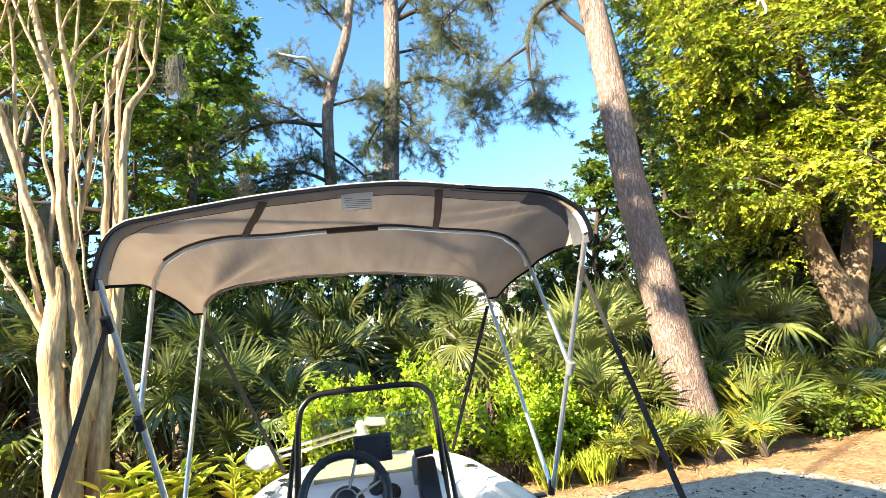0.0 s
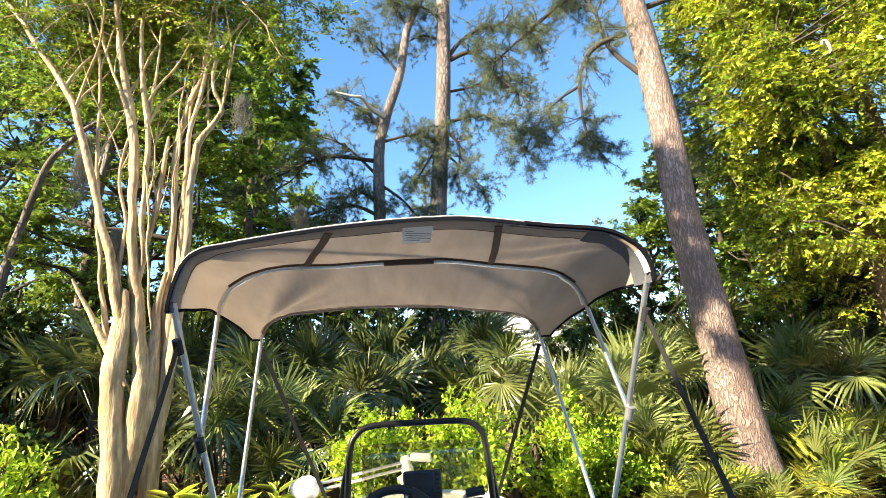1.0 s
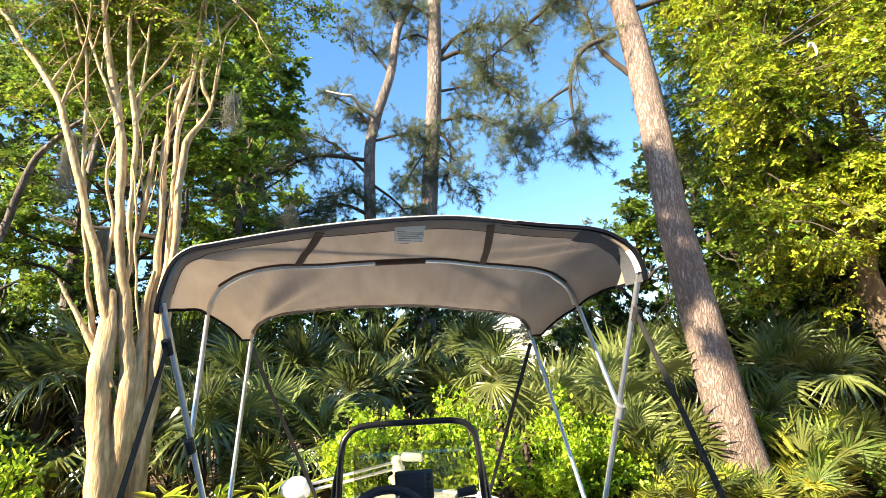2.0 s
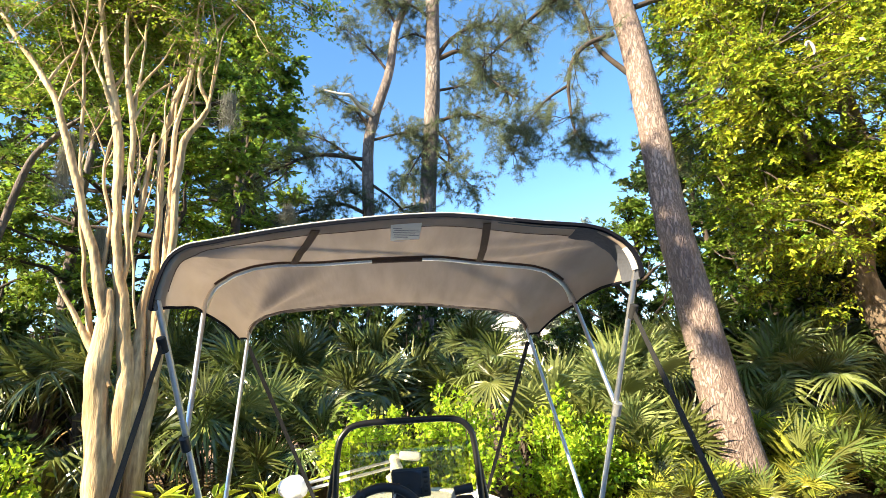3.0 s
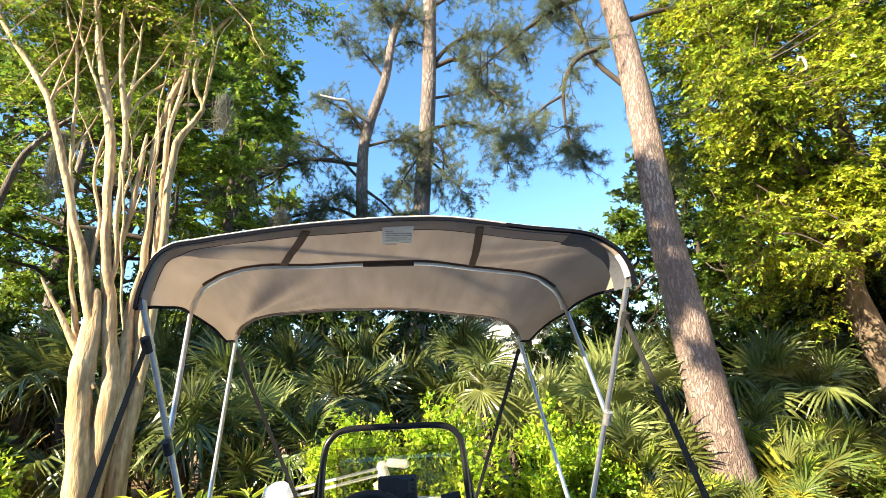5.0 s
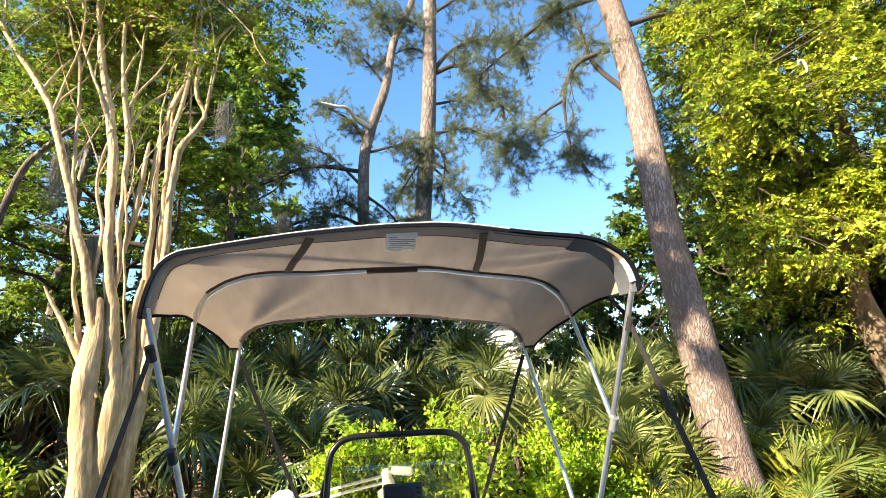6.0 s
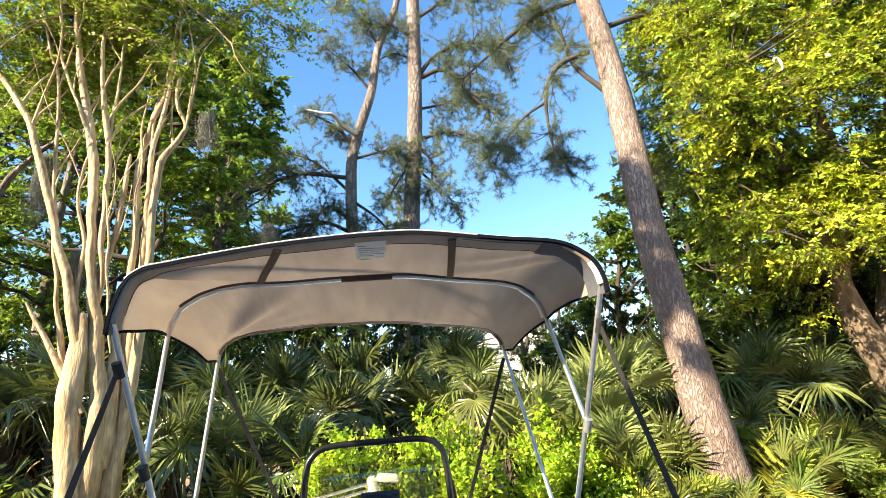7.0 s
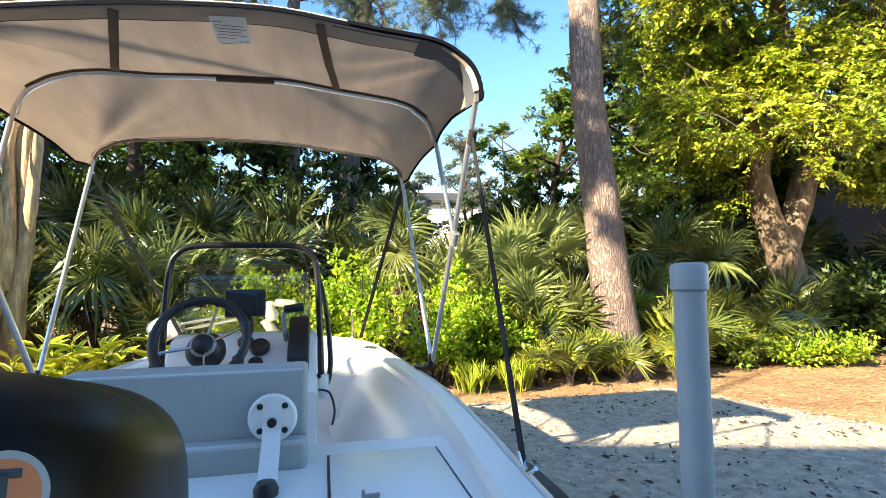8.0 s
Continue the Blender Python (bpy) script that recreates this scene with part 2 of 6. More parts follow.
# ---- building helpers ----
class Shape:
    """Vertices and faces gathered piece by piece."""

    def __init__(self):
        self.v, self.f = [], []

    def add(self, verts, faces):
        o = len(self.v)
        self.v.extend(tuple(p) for p in verts)
        self.f.extend(tuple(i + o for i in q) for q in faces)
        return self

    def tube(self, pts, radii, sides=8, caps=True):
        pts = [Vector(p) for p in pts]
        if not isinstance(radii, (list, tuple)):
            radii = [radii] * len(pts)
        ref, verts, faces = None, [], []
        for i, p in enumerate(pts):
            d = (pts[min(i + 1, len(pts) - 1)] - pts[max(i - 1, 0)]).normalized()
            if ref is None:
                ref = d.orthogonal().normalized()
            ref = (ref - d * ref.dot(d)).normalized()
            side = d.cross(ref)
            for k in range(sides):
                a = 2 * math.pi * k / sides
                verts.append(p + (ref * math.cos(a) + side * math.sin(a)) * radii[i])
        for i in range(len(pts) - 1):
            for k in range(sides):
                a, b = i * sides + k, i * sides + (k + 1) % sides
                faces.append((a, b, b + sides, a + sides))
        if caps:
            faces.append(tuple(reversed(range(sides))))
            faces.append(tuple(range((len(pts) - 1) * sides, len(pts) * sides)))
        return self.add(verts, faces)

    def ribbon(self, pts, width, across, thick=0.003):
        """A flat webbing strap along pts, with its width along across."""
        pts, across = [Vector(p) for p in pts], Vector(across).normalized()
        verts, faces = [], []
        for i, p in enumerate(pts):
            d = (pts[min(i + 1, len(pts) - 1)] - pts[max(i - 1, 0)]).normalized()
            a = (across - d * across.dot(d)).normalized()
            n = d.cross(a)
            for sa, sn in ((-1, -1), (1, -1), (1, 1), (-1, 1)):
                verts.append(p + a * sa * width / 2 + n * sn * thick / 2)
        for i in range(len(pts) - 1):
            for k in range(4):
                a, b = i * 4 + k, i * 4 + (k + 1) % 4
                faces.append((a, b, b + 4, a + 4))
        e = (len(pts) - 1) * 4
        faces += [(3, 2, 1, 0), (e, e + 1, e + 2, e + 3)]
        return self.add(verts, faces)

    def box(self, size, m=None, bevel=0.0, seg=2):
        bm = bmesh.new()
        bmesh.ops.create_cube(bm, size=1.0, matrix=Matrix.Diagonal((*size, 1)))
        if bevel:
            bmesh.ops.bevel(bm, geom=bm.edges[:], offset=bevel, segments=seg, profile=0.5, affect="EDGES")
        m = m or Matrix()
        bm.verts.index_update()
        self.add([m @ v.co for v in bm.verts], [[v.index for v in f.verts] for f in bm.faces])
        bm.free()
        return self

    def lathe(self, profile, m=None, sides=20):
        """profile: (radius, height) from bottom to top, round the z axis."""
        m = m or Matrix()
        verts, faces = [], []
        for r, z in profile:
            for k in range(sides):
                a = 2 * math.pi * k / sides
                verts.append(m @ Vector((r * math.cos(a), r * math.sin(a), z)))
        for i in range(len(profile) - 1):
            for k in range(sides):
                a, b = i * sides + k, i * sides + (k + 1) % sides
                faces.append((a, b, b + sides, a + sides))
        faces.append(tuple(reversed(range(sides))))
        faces.append(tuple(range((len(profile) - 1) * sides, len(profile) * sides)))
        return self.add(verts, faces)

    def grid(self, rows):
        """A sheet through rows of points."""
        n = len(rows[0])
        verts = [p for r in rows for p in r]
        faces = [(i * n + k, i * n + k + 1, (i + 1) * n + k + 1, (i + 1) * n + k) for i in range(len(rows) - 1) for k in range(n - 1)]
        return self.add(verts, faces)

    def mesh(self, name, mat, smooth=40):
        me = bpy.data.meshes.new(name)
        me.from_pydata(self.v, [], self.f)
        me.materials.append(mat)
        if smooth:
            me.shade_smooth()
            me.set_sharp_from_angle(angle=radians(smooth))
        return me


def thing(name, place, label, category, group="", kind=""):
    ob = new(name)
    ob.empty_display_size = 0.1
    ob.matrix_basis = place if isinstance(place, Matrix) else Matrix.Translation(place)
    return tagged(ob, label, category, group, kind)


def part(name, shape, mat, parent, label="", smooth=40, m=None):
    """shape: a Shape or a ready mesh, in the parent's own coordinates."""
    me = shape.mesh(name, mat, smooth) if isinstance(shape, Shape) else shape
    ob = new(name, me)
    ob.parent = parent
    if m is not None:
        ob.matrix_basis = m
    return tagged(ob, label)


def solo(name, shape, mat, label, category="", group="", kind="", smooth=40):
    ob = new(name, shape.mesh(name, mat, smooth) if isinstance(shape, Shape) else shape)
    return tagged(ob, label, category, group, kind)


def bend(pts, n=6):
    """A smooth line through a few points (Catmull-Rom)."""
    p = [Vector(q) for q in pts]
    p = [p[0] * 2 - p[1]] + p + [p[-1] * 2 - p[-2]]
    out = []
    for i in range(1, len(p) - 2):
        for k in range(n):
            t = k / n
            out.append(0.5 * (2 * p[i] + (p[i + 1] - p[i - 1]) * t + (2 * p[i - 1] - 5 * p[i] + 4 * p[i + 1] - p[i + 2]) * t * t
                              + (3 * p[i] - p[i - 1] - 3 * p[i + 1] + p[i + 2]) * t ** 3))
    return out + [p[-2]]


def fast_mesh(name, verts, faces, mat, smooth=False):
    """A mesh from arrays: verts n x 3, faces m x k."""
    me = bpy.data.meshes.new(name)
    m, k = faces.shape
    me.vertices.add(len(verts))
    me.vertices.foreach_set("co", np.ascontiguousarray(verts, dtype=np.float32).ravel())
    me.loops.add(m * k)
    me.loops.foreach_set("vertex_index", np.ascontiguousarray(faces, dtype=np.int32).ravel())
    me.polygons.add(m)
    me.polygons.foreach_set("loop_start", np.arange(0, m * k, k, dtype=np.int32))
    me.update(calc_edges=True)
    me.materials.append(mat)
    return me


def unit(a):
    return a / np.maximum(np.linalg.norm(a, axis=-1, keepdims=True), 1e-9)


def leaf_mesh(name, c, d, n, length, width, mat, fold=0.18, droop=0.0, simple=False):
    """Leaves at c that point along d with the face n: each two folded halves with a waist at the middle, or one bent lozenge."""
    d = unit(d)
    s = unit(np.cross(d, n))
    n = np.cross(s, d)
    L, W = np.asarray(length).reshape(-1, 1), np.asarray(width).reshape(-1, 1)
    a = c + d * L * 0.3
    if simple:
        a = c + d * L * 0.42
        v = np.stack([c, a + s * W * 0.55 + n * W * fold, c + d * L - n * L * droop, a - s * W * 0.55 + n * W * fold], 1)
        return fast_mesh(name, v.reshape(-1, 3), (np.arange(len(c)) * 4)[:, None] + np.array([[0, 1, 2, 3]]), mat)
    b = c + d * L * 0.68 - n * L * droop * 0.4
    tip = c + d * L - n * L * droop
    v = np.stack([c, a + s * W * 0.5 + n * W * fold, b + s * W * 0.38 + n * W * fold, tip, b - s * W * 0.38 + n * W * fold, a - s * W * 0.5 + n * W * fold], 1)
    base = (np.arange(len(c)) * 6)[:, None]
    f = np.concatenate([base + np.array([[0, 1, 2, 3]]), base + np.array([[0, 3, 4, 5]])], 0)
    return fast_mesh(name, v.reshape(-1, 3), f, mat)


def spray_leaves(rng, tips, heads, twigs, reach, leaves, length, width, flat=0.45, droop=0.25, ratio=0.25):
    """Leafy twigs that fan out from each tip along its heading; leaves stand in two rows on every twig.
    Gives the leaves' places, ways, faces, lengths and widths, then the twigs' feet and ends."""
    foot, head = np.repeat(tips, twigs, 0), np.repeat(heads, twigs, 0)
    m = len(foot)
    d = unit(head * 0.75 + rng.normal(size=(m, 3)) * np.array([1, 1, flat]))
    long = np.broadcast_to(np.repeat(np.broadcast_to(reach, len(tips)), twigs), m) * rng.uniform(0.5, 1.15, m)
    up = unit(np.array([0, 0, 1.0]) + rng.normal(size=(m, 3)) * 0.4)
    side = unit(np.cross(d, up))
    t = (0.12 + 0.9 * (np.arange(leaves)[None] + rng.random((m, leaves))) / leaves)[..., None]
    c = foot[:, None] + d[:, None] * long[:, None, None] * t + np.array([0, 0, -droop]) * long[:, None, None] * t ** 2
    sign = np.where(np.arange(leaves) % 2, 1.0, -1.0)[None, :, None]
    way = d[:, None] * 0.6 + side[:, None] * sign * 0.75 + rng.normal(size=c.shape) * 0.3 - np.array([0, 0, 0.15])
    face = up[:, None] + rng.normal(size=c.shape) * 0.45
    k = np.clip(1 + ratio * rng.normal(size=m * leaves), 0.4, 1.7)
    end = foot + d * long[:, None] + np.array([0, 0, -droop]) * long[:, None]
    return c.reshape(-1, 3), way.reshape(-1, 3), face.reshape(-1, 3), length * k, width * k, foot, end


def twig_mesh(name, foot, end, radius, mat):
    """Thin tapering twigs from foot to end, three-sided."""
    d = unit(end - foot)
    a = unit(np.cross(d, np.array([0.3, 0.5, 0.8])))
    b = np.cross(d, a)
    ring = [foot + (a * math.cos(w) + b * math.sin(w)) * radius for w in (0, 2.094, 4.189)]
    v = np.stack(ring + [end], 1).reshape(-1, 3)
    base = (np.arange(len(foot)) * 4)[:, None]
    return fast_mesh(name, v, np.concatenate([base + np.array([q]) for q in ((0, 1, 3), (1, 2, 3), (2, 0, 3))], 0), mat)


def flute(shape, line, sides, amount, freq):
    """Gives a tube's skin the swellings and grooves of wood."""
    k = len(line) - 1
    for i, v in enumerate(shape.v):
        c = line[min(k, i // sides)]
        q = 1 + amount * noise.noise((v[0] * freq, v[1] * freq, v[2] * 0.9)) + amount * 0.5 * noise.noise((v[0] * freq * 2.3, v[1] * freq * 2.3, v[2] * 2.2))
        shape.v[i] = (c.x + (v[0] - c.x) * q, c.y + (v[1] - c.y) * q, v[2])


# ---- ground, drive and houses ----
def ground_height(x, y):
    return 0.05 * noise.noise((x * 0.35, y * 0.35, 0)) + 0.02 * noise.noise((x * 1.7, y * 1.7, 3))


def in_drive(x, y):
    """How far a place lies inside the gravel drive (metres, negative outside)."""
    w = 0.16 * noise.noise((x * 0.9, y * 0.9, 7)) + 0.05 * noise.noise((x * 4, y * 4, 2))
    far = 3.62 - y - 0.035 * (x - 3.6) ** 2
    right = 5.0 + 0.34 * (1.9 - y) - x
    return min(far, right, x + 4.6, y + 14) + w


def build_ground():
    xs = [-900, -300, -120, -60, -30] + [-20 + 0.4 * i for i in range(101)] + [30, 60, 120, 300, 900]
    ys = [-900, -300, -100, -40, -20] + [-12 + 0.4 * i for i in range(91)] + [35, 60, 120, 300, 900]
    near = lambda x, y: ground_height(x, y) * max(0.0, 1 - max(abs(x) / 22, abs(y - 5) / 22)) - (0.05 if in_drive(x, y) > 0.3 else 0.0)
    solo("ground", Shape().grid([[(x, y, near(x, y)) for x in xs] for y in ys]), MULCH, "brown pine-straw mulch and bare earth under the trees", "ground", kind="structure")
    s, step = Shape(), 0.12
    keys = {}
    for i in range(-38, 90):
        for j in range(-80, 34):
            x, y = i * step, j * step
            if in_drive(x, y) > 0:
                c = []
                for a, b in ((0, 0), (1, 0), (1, 1), (0, 1)):
                    k = (i + a, j + b)
                    if k not in keys:
                        px, py = k[0] * step, k[1] * step
                        edge = max(0.0, min(1.0, in_drive(px, py) / 0.25))
                        keys[k] = len(s.v)
                        s.v.append((px + 0.04 * noise.noise((px * 5, py * 5, 1)), py + 0.04 * noise.noise((px * 5, py * 5, 9)),
                                    0.006 + 0.03 * edge + 0.012 * noise.noise((px * 3, py * 3, 5))))
                    c.append(keys[k])
                s.f.append(tuple(c))
    solo("gravel_drive", s, GRAVEL, "pale crushed gravel drive with dark leaf debris", "driveway", kind="structure", smooth=60)
    rng = np.random.default_rng(3)
    # loose stones near the boat, and dry leaves over mulch and gravel
    pts = np.column_stack([rng.uniform(0.9, 6.2, 5200), rng.uniform(-2.5, 4.0, 5200)])
    keep = np.array([in_drive(x, y) > 0.05 for x, y in pts])
    pts = pts[keep]
    n = len(pts)
    r = rng.uniform(0.006, 0.017, n)
    base = np.array([[1, 0, 0], [0, 1, 0], [-1, 0, 0], [0, -1, 0], [0, 0, 0.8], [0, 0, -0.6]])
    v = base[None] * r[:, None, None] * rng.uniform(0.6, 1.3, (n, 6, 1))
    a = rng.uniform(0, 6.28, n)
    v = np.stack([v[..., 0] * np.cos(a)[:, None] - v[..., 1] * np.sin(a)[:, None], v[..., 0] * np.sin(a)[:, None] + v[..., 1] * np.cos(a)[:, None], v[..., 2]], -1)
    v += np.column_stack([pts, np.full(n, 0.04)])[:, None]
    f = np.array([[0, 1, 4], [1, 2, 4], [2, 3, 4], [3, 0, 4], [1, 0, 5], [2, 1, 5], [3, 2, 5], [0, 3, 5]])
    solo("gravel_stones", fast_mesh("gravel_stones", v.reshape(-1, 3), (np.arange(n) * 6)[:, None, None].repeat(8, 1).reshape(-1, 1) + np.tile(f, (n, 1)), STONE),
         STONE, "loose pale stones on the drive", "gravel", kind="stuff")
    c = np.column_stack([rng.uniform(-5, 11, 42000), rng.uniform(1.0, 7.0, 42000)])
    keep = np.array([in_drive(x, y) < 0.1 or rng.random() < 0.06 for x, y in c])
    c = c[keep]
    z = np.array([ground_height(x, y) + (0.04 if in_drive(x, y) > 0 else 0.012) for x, y in c])
    n = len(c)
    d = rng.normal(size=(n, 3)) * np.array([1, 1, 0.18])
    up = np.array([0, 0, 1]) + rng.normal(size=(n, 3)) * 0.3
    k = rng.uniform(0.6, 1.4, n)
    solo("leaf_litter", leaf_mesh("leaf_litter", np.column_stack([c, z]), d, up, 0.06 * k, 0.009 * k, LITTER, simple=True), LITTER,
         "dry brown leaves and pine straw strewn on the ground", "leaf litter", kind="stuff")
    n = 2600
    c = np.column_stack([rng.uniform(0.9, 8.0, n), rng.uniform(-2.5, 3.6, n)])
    patch = np.array([noise.noise((x * 0.9, y * 0.9, 4)) for x, y in c])
    c = c[(patch > -0.1) & np.array([in_drive(x, y) > 0 for x, y in c])]
    n = len(c)
    k = rng.uniform(0.5, 1.5, n)
    solo("leaf_debris", leaf_mesh("leaf_debris", np.column_stack([c, np.full(n, 0.05)]), rng.normal(size=(n, 3)) * np.array([1, 1, 0.15]), np.array([0, 0, 1]) + rng.normal(size=(n, 3)) * 0.4, 0.045 * k, 0.016 * k, DEBRIS), DEBRIS,
         "dark dead leaves lying on the gravel", "leaf litter", kind="stuff")


def house(name, m, size, wall_mat, label, windows=()):
    """A house of lapped boards with a gable roof. size: along its front, deep, eave height."""
    w, dpt, h = size
    root = thing(name, m, label, "house")
    part("wall", Shape().box((w, dpt, h), Matrix.Translation((0, dpt / 2, h / 2))), wall_mat, root)
    r = Shape()
    over = 0.45
    for s in (-1, 1):
        y0, y1 = (-over, dpt / 2) if s < 0 else (dpt + over, dpt / 2)
        rise = dpt * 0.28
        r.add([(-w / 2 - over, y0, h), (w / 2 + over, y0, h), (w / 2 + over, y1, h + rise), (-w / 2 - over, y1, h + rise),
               (-w / 2 - over, y0, h + 0.18), (w / 2 + over, y0, h + 0.18), (w / 2 + over, y1, h + rise + 0.18), (-w / 2 - over, y1, h + rise + 0.18)],
              [(0, 1, 2, 3), (7, 6, 5, 4), (0, 4, 5, 1), (1, 5, 6, 2), (2, 6, 7, 3), (3, 7, 4, 0)])
    part("roof", r, ROOF, root, "grey shingled roof", smooth=0)
    board = Shape().add([(-w / 2, 0, 0), (w / 2, 0, 0), (w / 2, -0.022, 0), (-w / 2, -0.022, 0), (-w / 2, -0.004, 0.2), (w / 2, -0.004, 0.2)],
                        [(0, 1, 2, 3), (3, 2, 5, 4), (0, 3, 4), (1, 5, 2)]).mesh("board", wall_mat, 0)
    for i in range(int(h / 0.19)):
        part("board", board, wall_mat, root, m=Matrix.Translation((0, -0.002, i * 0.19)))
    for wx, wz in windows:
        win = part("window", Shape().box((1.1, 0.03, 1.4), Matrix.Translation((wx, -0.03, wz))), WINDOWGLASS, root, "dark window")
        fr = Shape()
        for sx, sz, x, z in ((1.26, 0.08, 0, 0.74), (1.26, 0.08, 0, -0.74), (0.08, 1.4, 0.59, 0), (0.08, 1.4, -0.59, 0), (0.05, 1.4, 0, 0)):
            fr.box((sx, 0.06, sz), Matrix.Translation((wx + x, -0.04, wz + z)))
        part("window_frame", fr, PALEWALL, win)
    return root


build_ground()
house("house", pose(14.9, 8.6, 0, 0, 0, -25), (6.5, 6.0, 4.3), SHADEWALL, "blue-grey boarded house shaded by trees", [(1.6, 1.6)])
# white house shape set here to fill the white gap between far trees
house("house", pose(9.2, 33.0, 0, 0, 0, -5), (5.0, 3.0, 6.9), WHITEWALL, "tall white house shape filling the gap past the palms", [(-1.3, 3.2), (1.4, 3.2)])
# the house behind the walk, whose roof shades the stern
house("house", pose(-3.0, -5.3, 0, 0, 0, 162.6), (24.0, 8.0, 5.32), PALEWALL, "tall pale house beside the drive", [(-6, 1.8), (0, 1.8), (6, 1.8)])


# ---- boat ----
def half_beam(y):
    table = ((-1.3, 0.765), (-0.8, 0.79), (-0.3, 0.82), (0.3, 0.83), (0.9, 0.79), (1.4, 0.745), (1.9, 0.69), (2.2, 0.6), (2.42, 0.44), (2.56, 0.24), (2.6, 0.0))
    for (a, u), (b, w) in zip(table, table[1:]):
        if a <= y <= b:
            return u + (w - u) * (y - a) / (b - a)
    return 0.0


def outline(off=0.0):
    """The sheer line seen from above, from the stern round the bow, moved inwards by off."""
    right = bend([(half_beam(y), y, 0) for y in (-1.3, -0.8, -0.3, 0.3, 0.9, 1.4, 1.9, 2.2, 2.42, 2.56)] + [(0.0, 2.61, 0)], 4)
    ring = right + [Vector((-p.x, p.y, 0)) for p in reversed(right[:-1])]
    out = []
    for i, p in enumerate(ring):
        d = (ring[min(i + 1, len(ring) - 1)] - ring[max(i - 1, 0)]).normalized()
        out.append(Vector((p.x - d.y * off, p.y + d.x * off, 0)))
    return out


def sheer(y):
    return 0.865 + 0.02 * max(0.0, y / 2.6) ** 2


def build_boat():
    boat = thing("skiff", (0, 0, 0), "white fibreglass skiff with flat decks on its trailer", "boat")
    rows = []
    for sx, back, dz in ((1.0, 0.0, -0.005), (0.995, 0.01, -0.06), (0.965, 0.06, -0.2), (0.88, 0.18, -0.36), (0.72, 0.3, -0.43), (0.3, 0.42, -0.46)):
        rows.append([(p.x * sx, p.y - back * max(0.0, (p.y - 0.6) / 2.0) ** 1.5, sheer(p.y) + dz + 0.2 * max(0.0, (p.y - 1.0) / 1.6) ** 2 * min(1.0, -dz * 2.2)) for p in outline()])
    s = Shape().grid(rows)
    n = len(rows[0])
    s.f.append(tuple(range(5 * n, 6 * n)))
    s.f.append(tuple([i * n for i in range(6)] + [i * n + n - 1 for i in reversed(range(6))]))
    part("hull", s, HULL_OUT, boat, "white painted hull", smooth=35)
    part("rub_rail", Shape().tube([(p.x, p.y, sheer(p.y) - 0.025) for p in outline(-0.008)], 0.018, 8), HULL_OUT, boat, "white rub rail")
    # gunwale cap round the whole boat
    cap = [[(p.x, p.y, sheer(p.y) + dz) for p in outline(off)] for off, dz in ((0.0, -0.012), (0.012, 0.0), (0.085, 0.004), (0.1, -0.012), (0.104, -0.05))]
    part("gunwale", Shape().grid(cap), GEL, boat, smooth=30)

    def deck(name, y0, y1, z0, z1, camber, off=0.1, nx=14, ny=16, label=""):
        rows = []
        for j in range(ny + 1):
            y = y0 + (y1 - y0) * j / ny
            w = max(0.02, half_beam(y) - off)
            rows.append([(w * (2 * i / nx - 1), y, z0 + (z1 - z0) * j / ny + camber * (1 - (2 * i / nx - 1) ** 2)) for i in range(nx + 1)])
        if y0 < 0:
            rows.append([(x, y, z - 0.42) for x, y, z in rows[-1]])
        else:
            lip = rows[0]
            for k in range(1, 9):
                u = k / 8
                rows.insert(0, [(x, y - 0.10 * u ** 0.6, z - 0.40 * u ** 1.6) for x, y, z in lip])
        return part(name, Shape().grid(rows), GEL, boat, label, smooth=30)

    deck("foredeck", 1.34, 2.53, 0.845, 0.872, 0.02)
    deck("aft_deck", -1.28, -0.33, 0.825, 0.825, 0.006)
    liner = []
    for j in range(17):
        y = -0.37 + 1.73 * j / 16
        w = half_beam(y)
        side = [(0.085, 0.832), (0.13, 0.818), (0.19, 0.785), (0.25, 0.72), (0.30, 0.63), (0.33, 0.52), (0.39, 0.464)]
        liner.append([(d - w, y, z) for d, z in side] + [(0, y, 0.456)] + [(w - d, y, z) for d, z in reversed(side)])
    part("cockpit_liner", Shape().grid(liner), GEL, boat, "white moulded cockpit sides and floor", smooth=35)
    part("transom", Shape().box((1.36, 0.06, 0.42), Matrix.Translation((0, -1.285, 0.64)), 0.02), HULL_OUT, boat)
    for x, w, y0, y1 in ((0.505, 0.29, -1.12, -0.46), (-0.505, 0.29, -1.12, -0.46), (0.0, 0.6, -1.2, -0.95)):
        m = Matrix.Translation((x, (y0 + y1) / 2, 0.83))
        hatch = part("hatch", Shape().box((w + 0.014, y1 - y0 + 0.014, 0.006), m), BLACK, boat, "dark hatch gasket")
        part("hatch_lid", Shape().box((w, y1 - y0, 0.012), Matrix.Translation((x, (y0 + y1) / 2, 0.832)), 0.004), GEL, hatch)
        if x > 0.1:
            part("latch", Shape().box((0.036, 0.009, 0.01), Matrix.Translation((x - 0.06, y0 + 0.34, 0.843)), 0.003).tube([(x - 0.078, y0 + 0.34, 0.84), (x - 0.078, y0 + 0.34, 0.856)], 0.004, 6), GALV, hatch)
    for x, y in ((0.645, 1.6), (-0.645, 1.6), (-0.60, 1.95), (-0.56, 1.78)):
        holder = part("rod_holder", Shape().lathe([(0.042, 0), (0.04, 0.006), (0.026, 0.007), (0.024, -0.03), (0.0, -0.03)],
                      pose(x, y, 0.874, 0, 0, 15) @ Matrix.Diagonal((1, 1.5, 1, 1)), 18), STEEL, boat)
        part("socket", Shape().lathe([(0.025, 0), (0.025, 0.0076)], pose(x, y, 0.874) @ Matrix.Diagonal((1, 1.5, 1, 1)), 16), BLACK, holder)
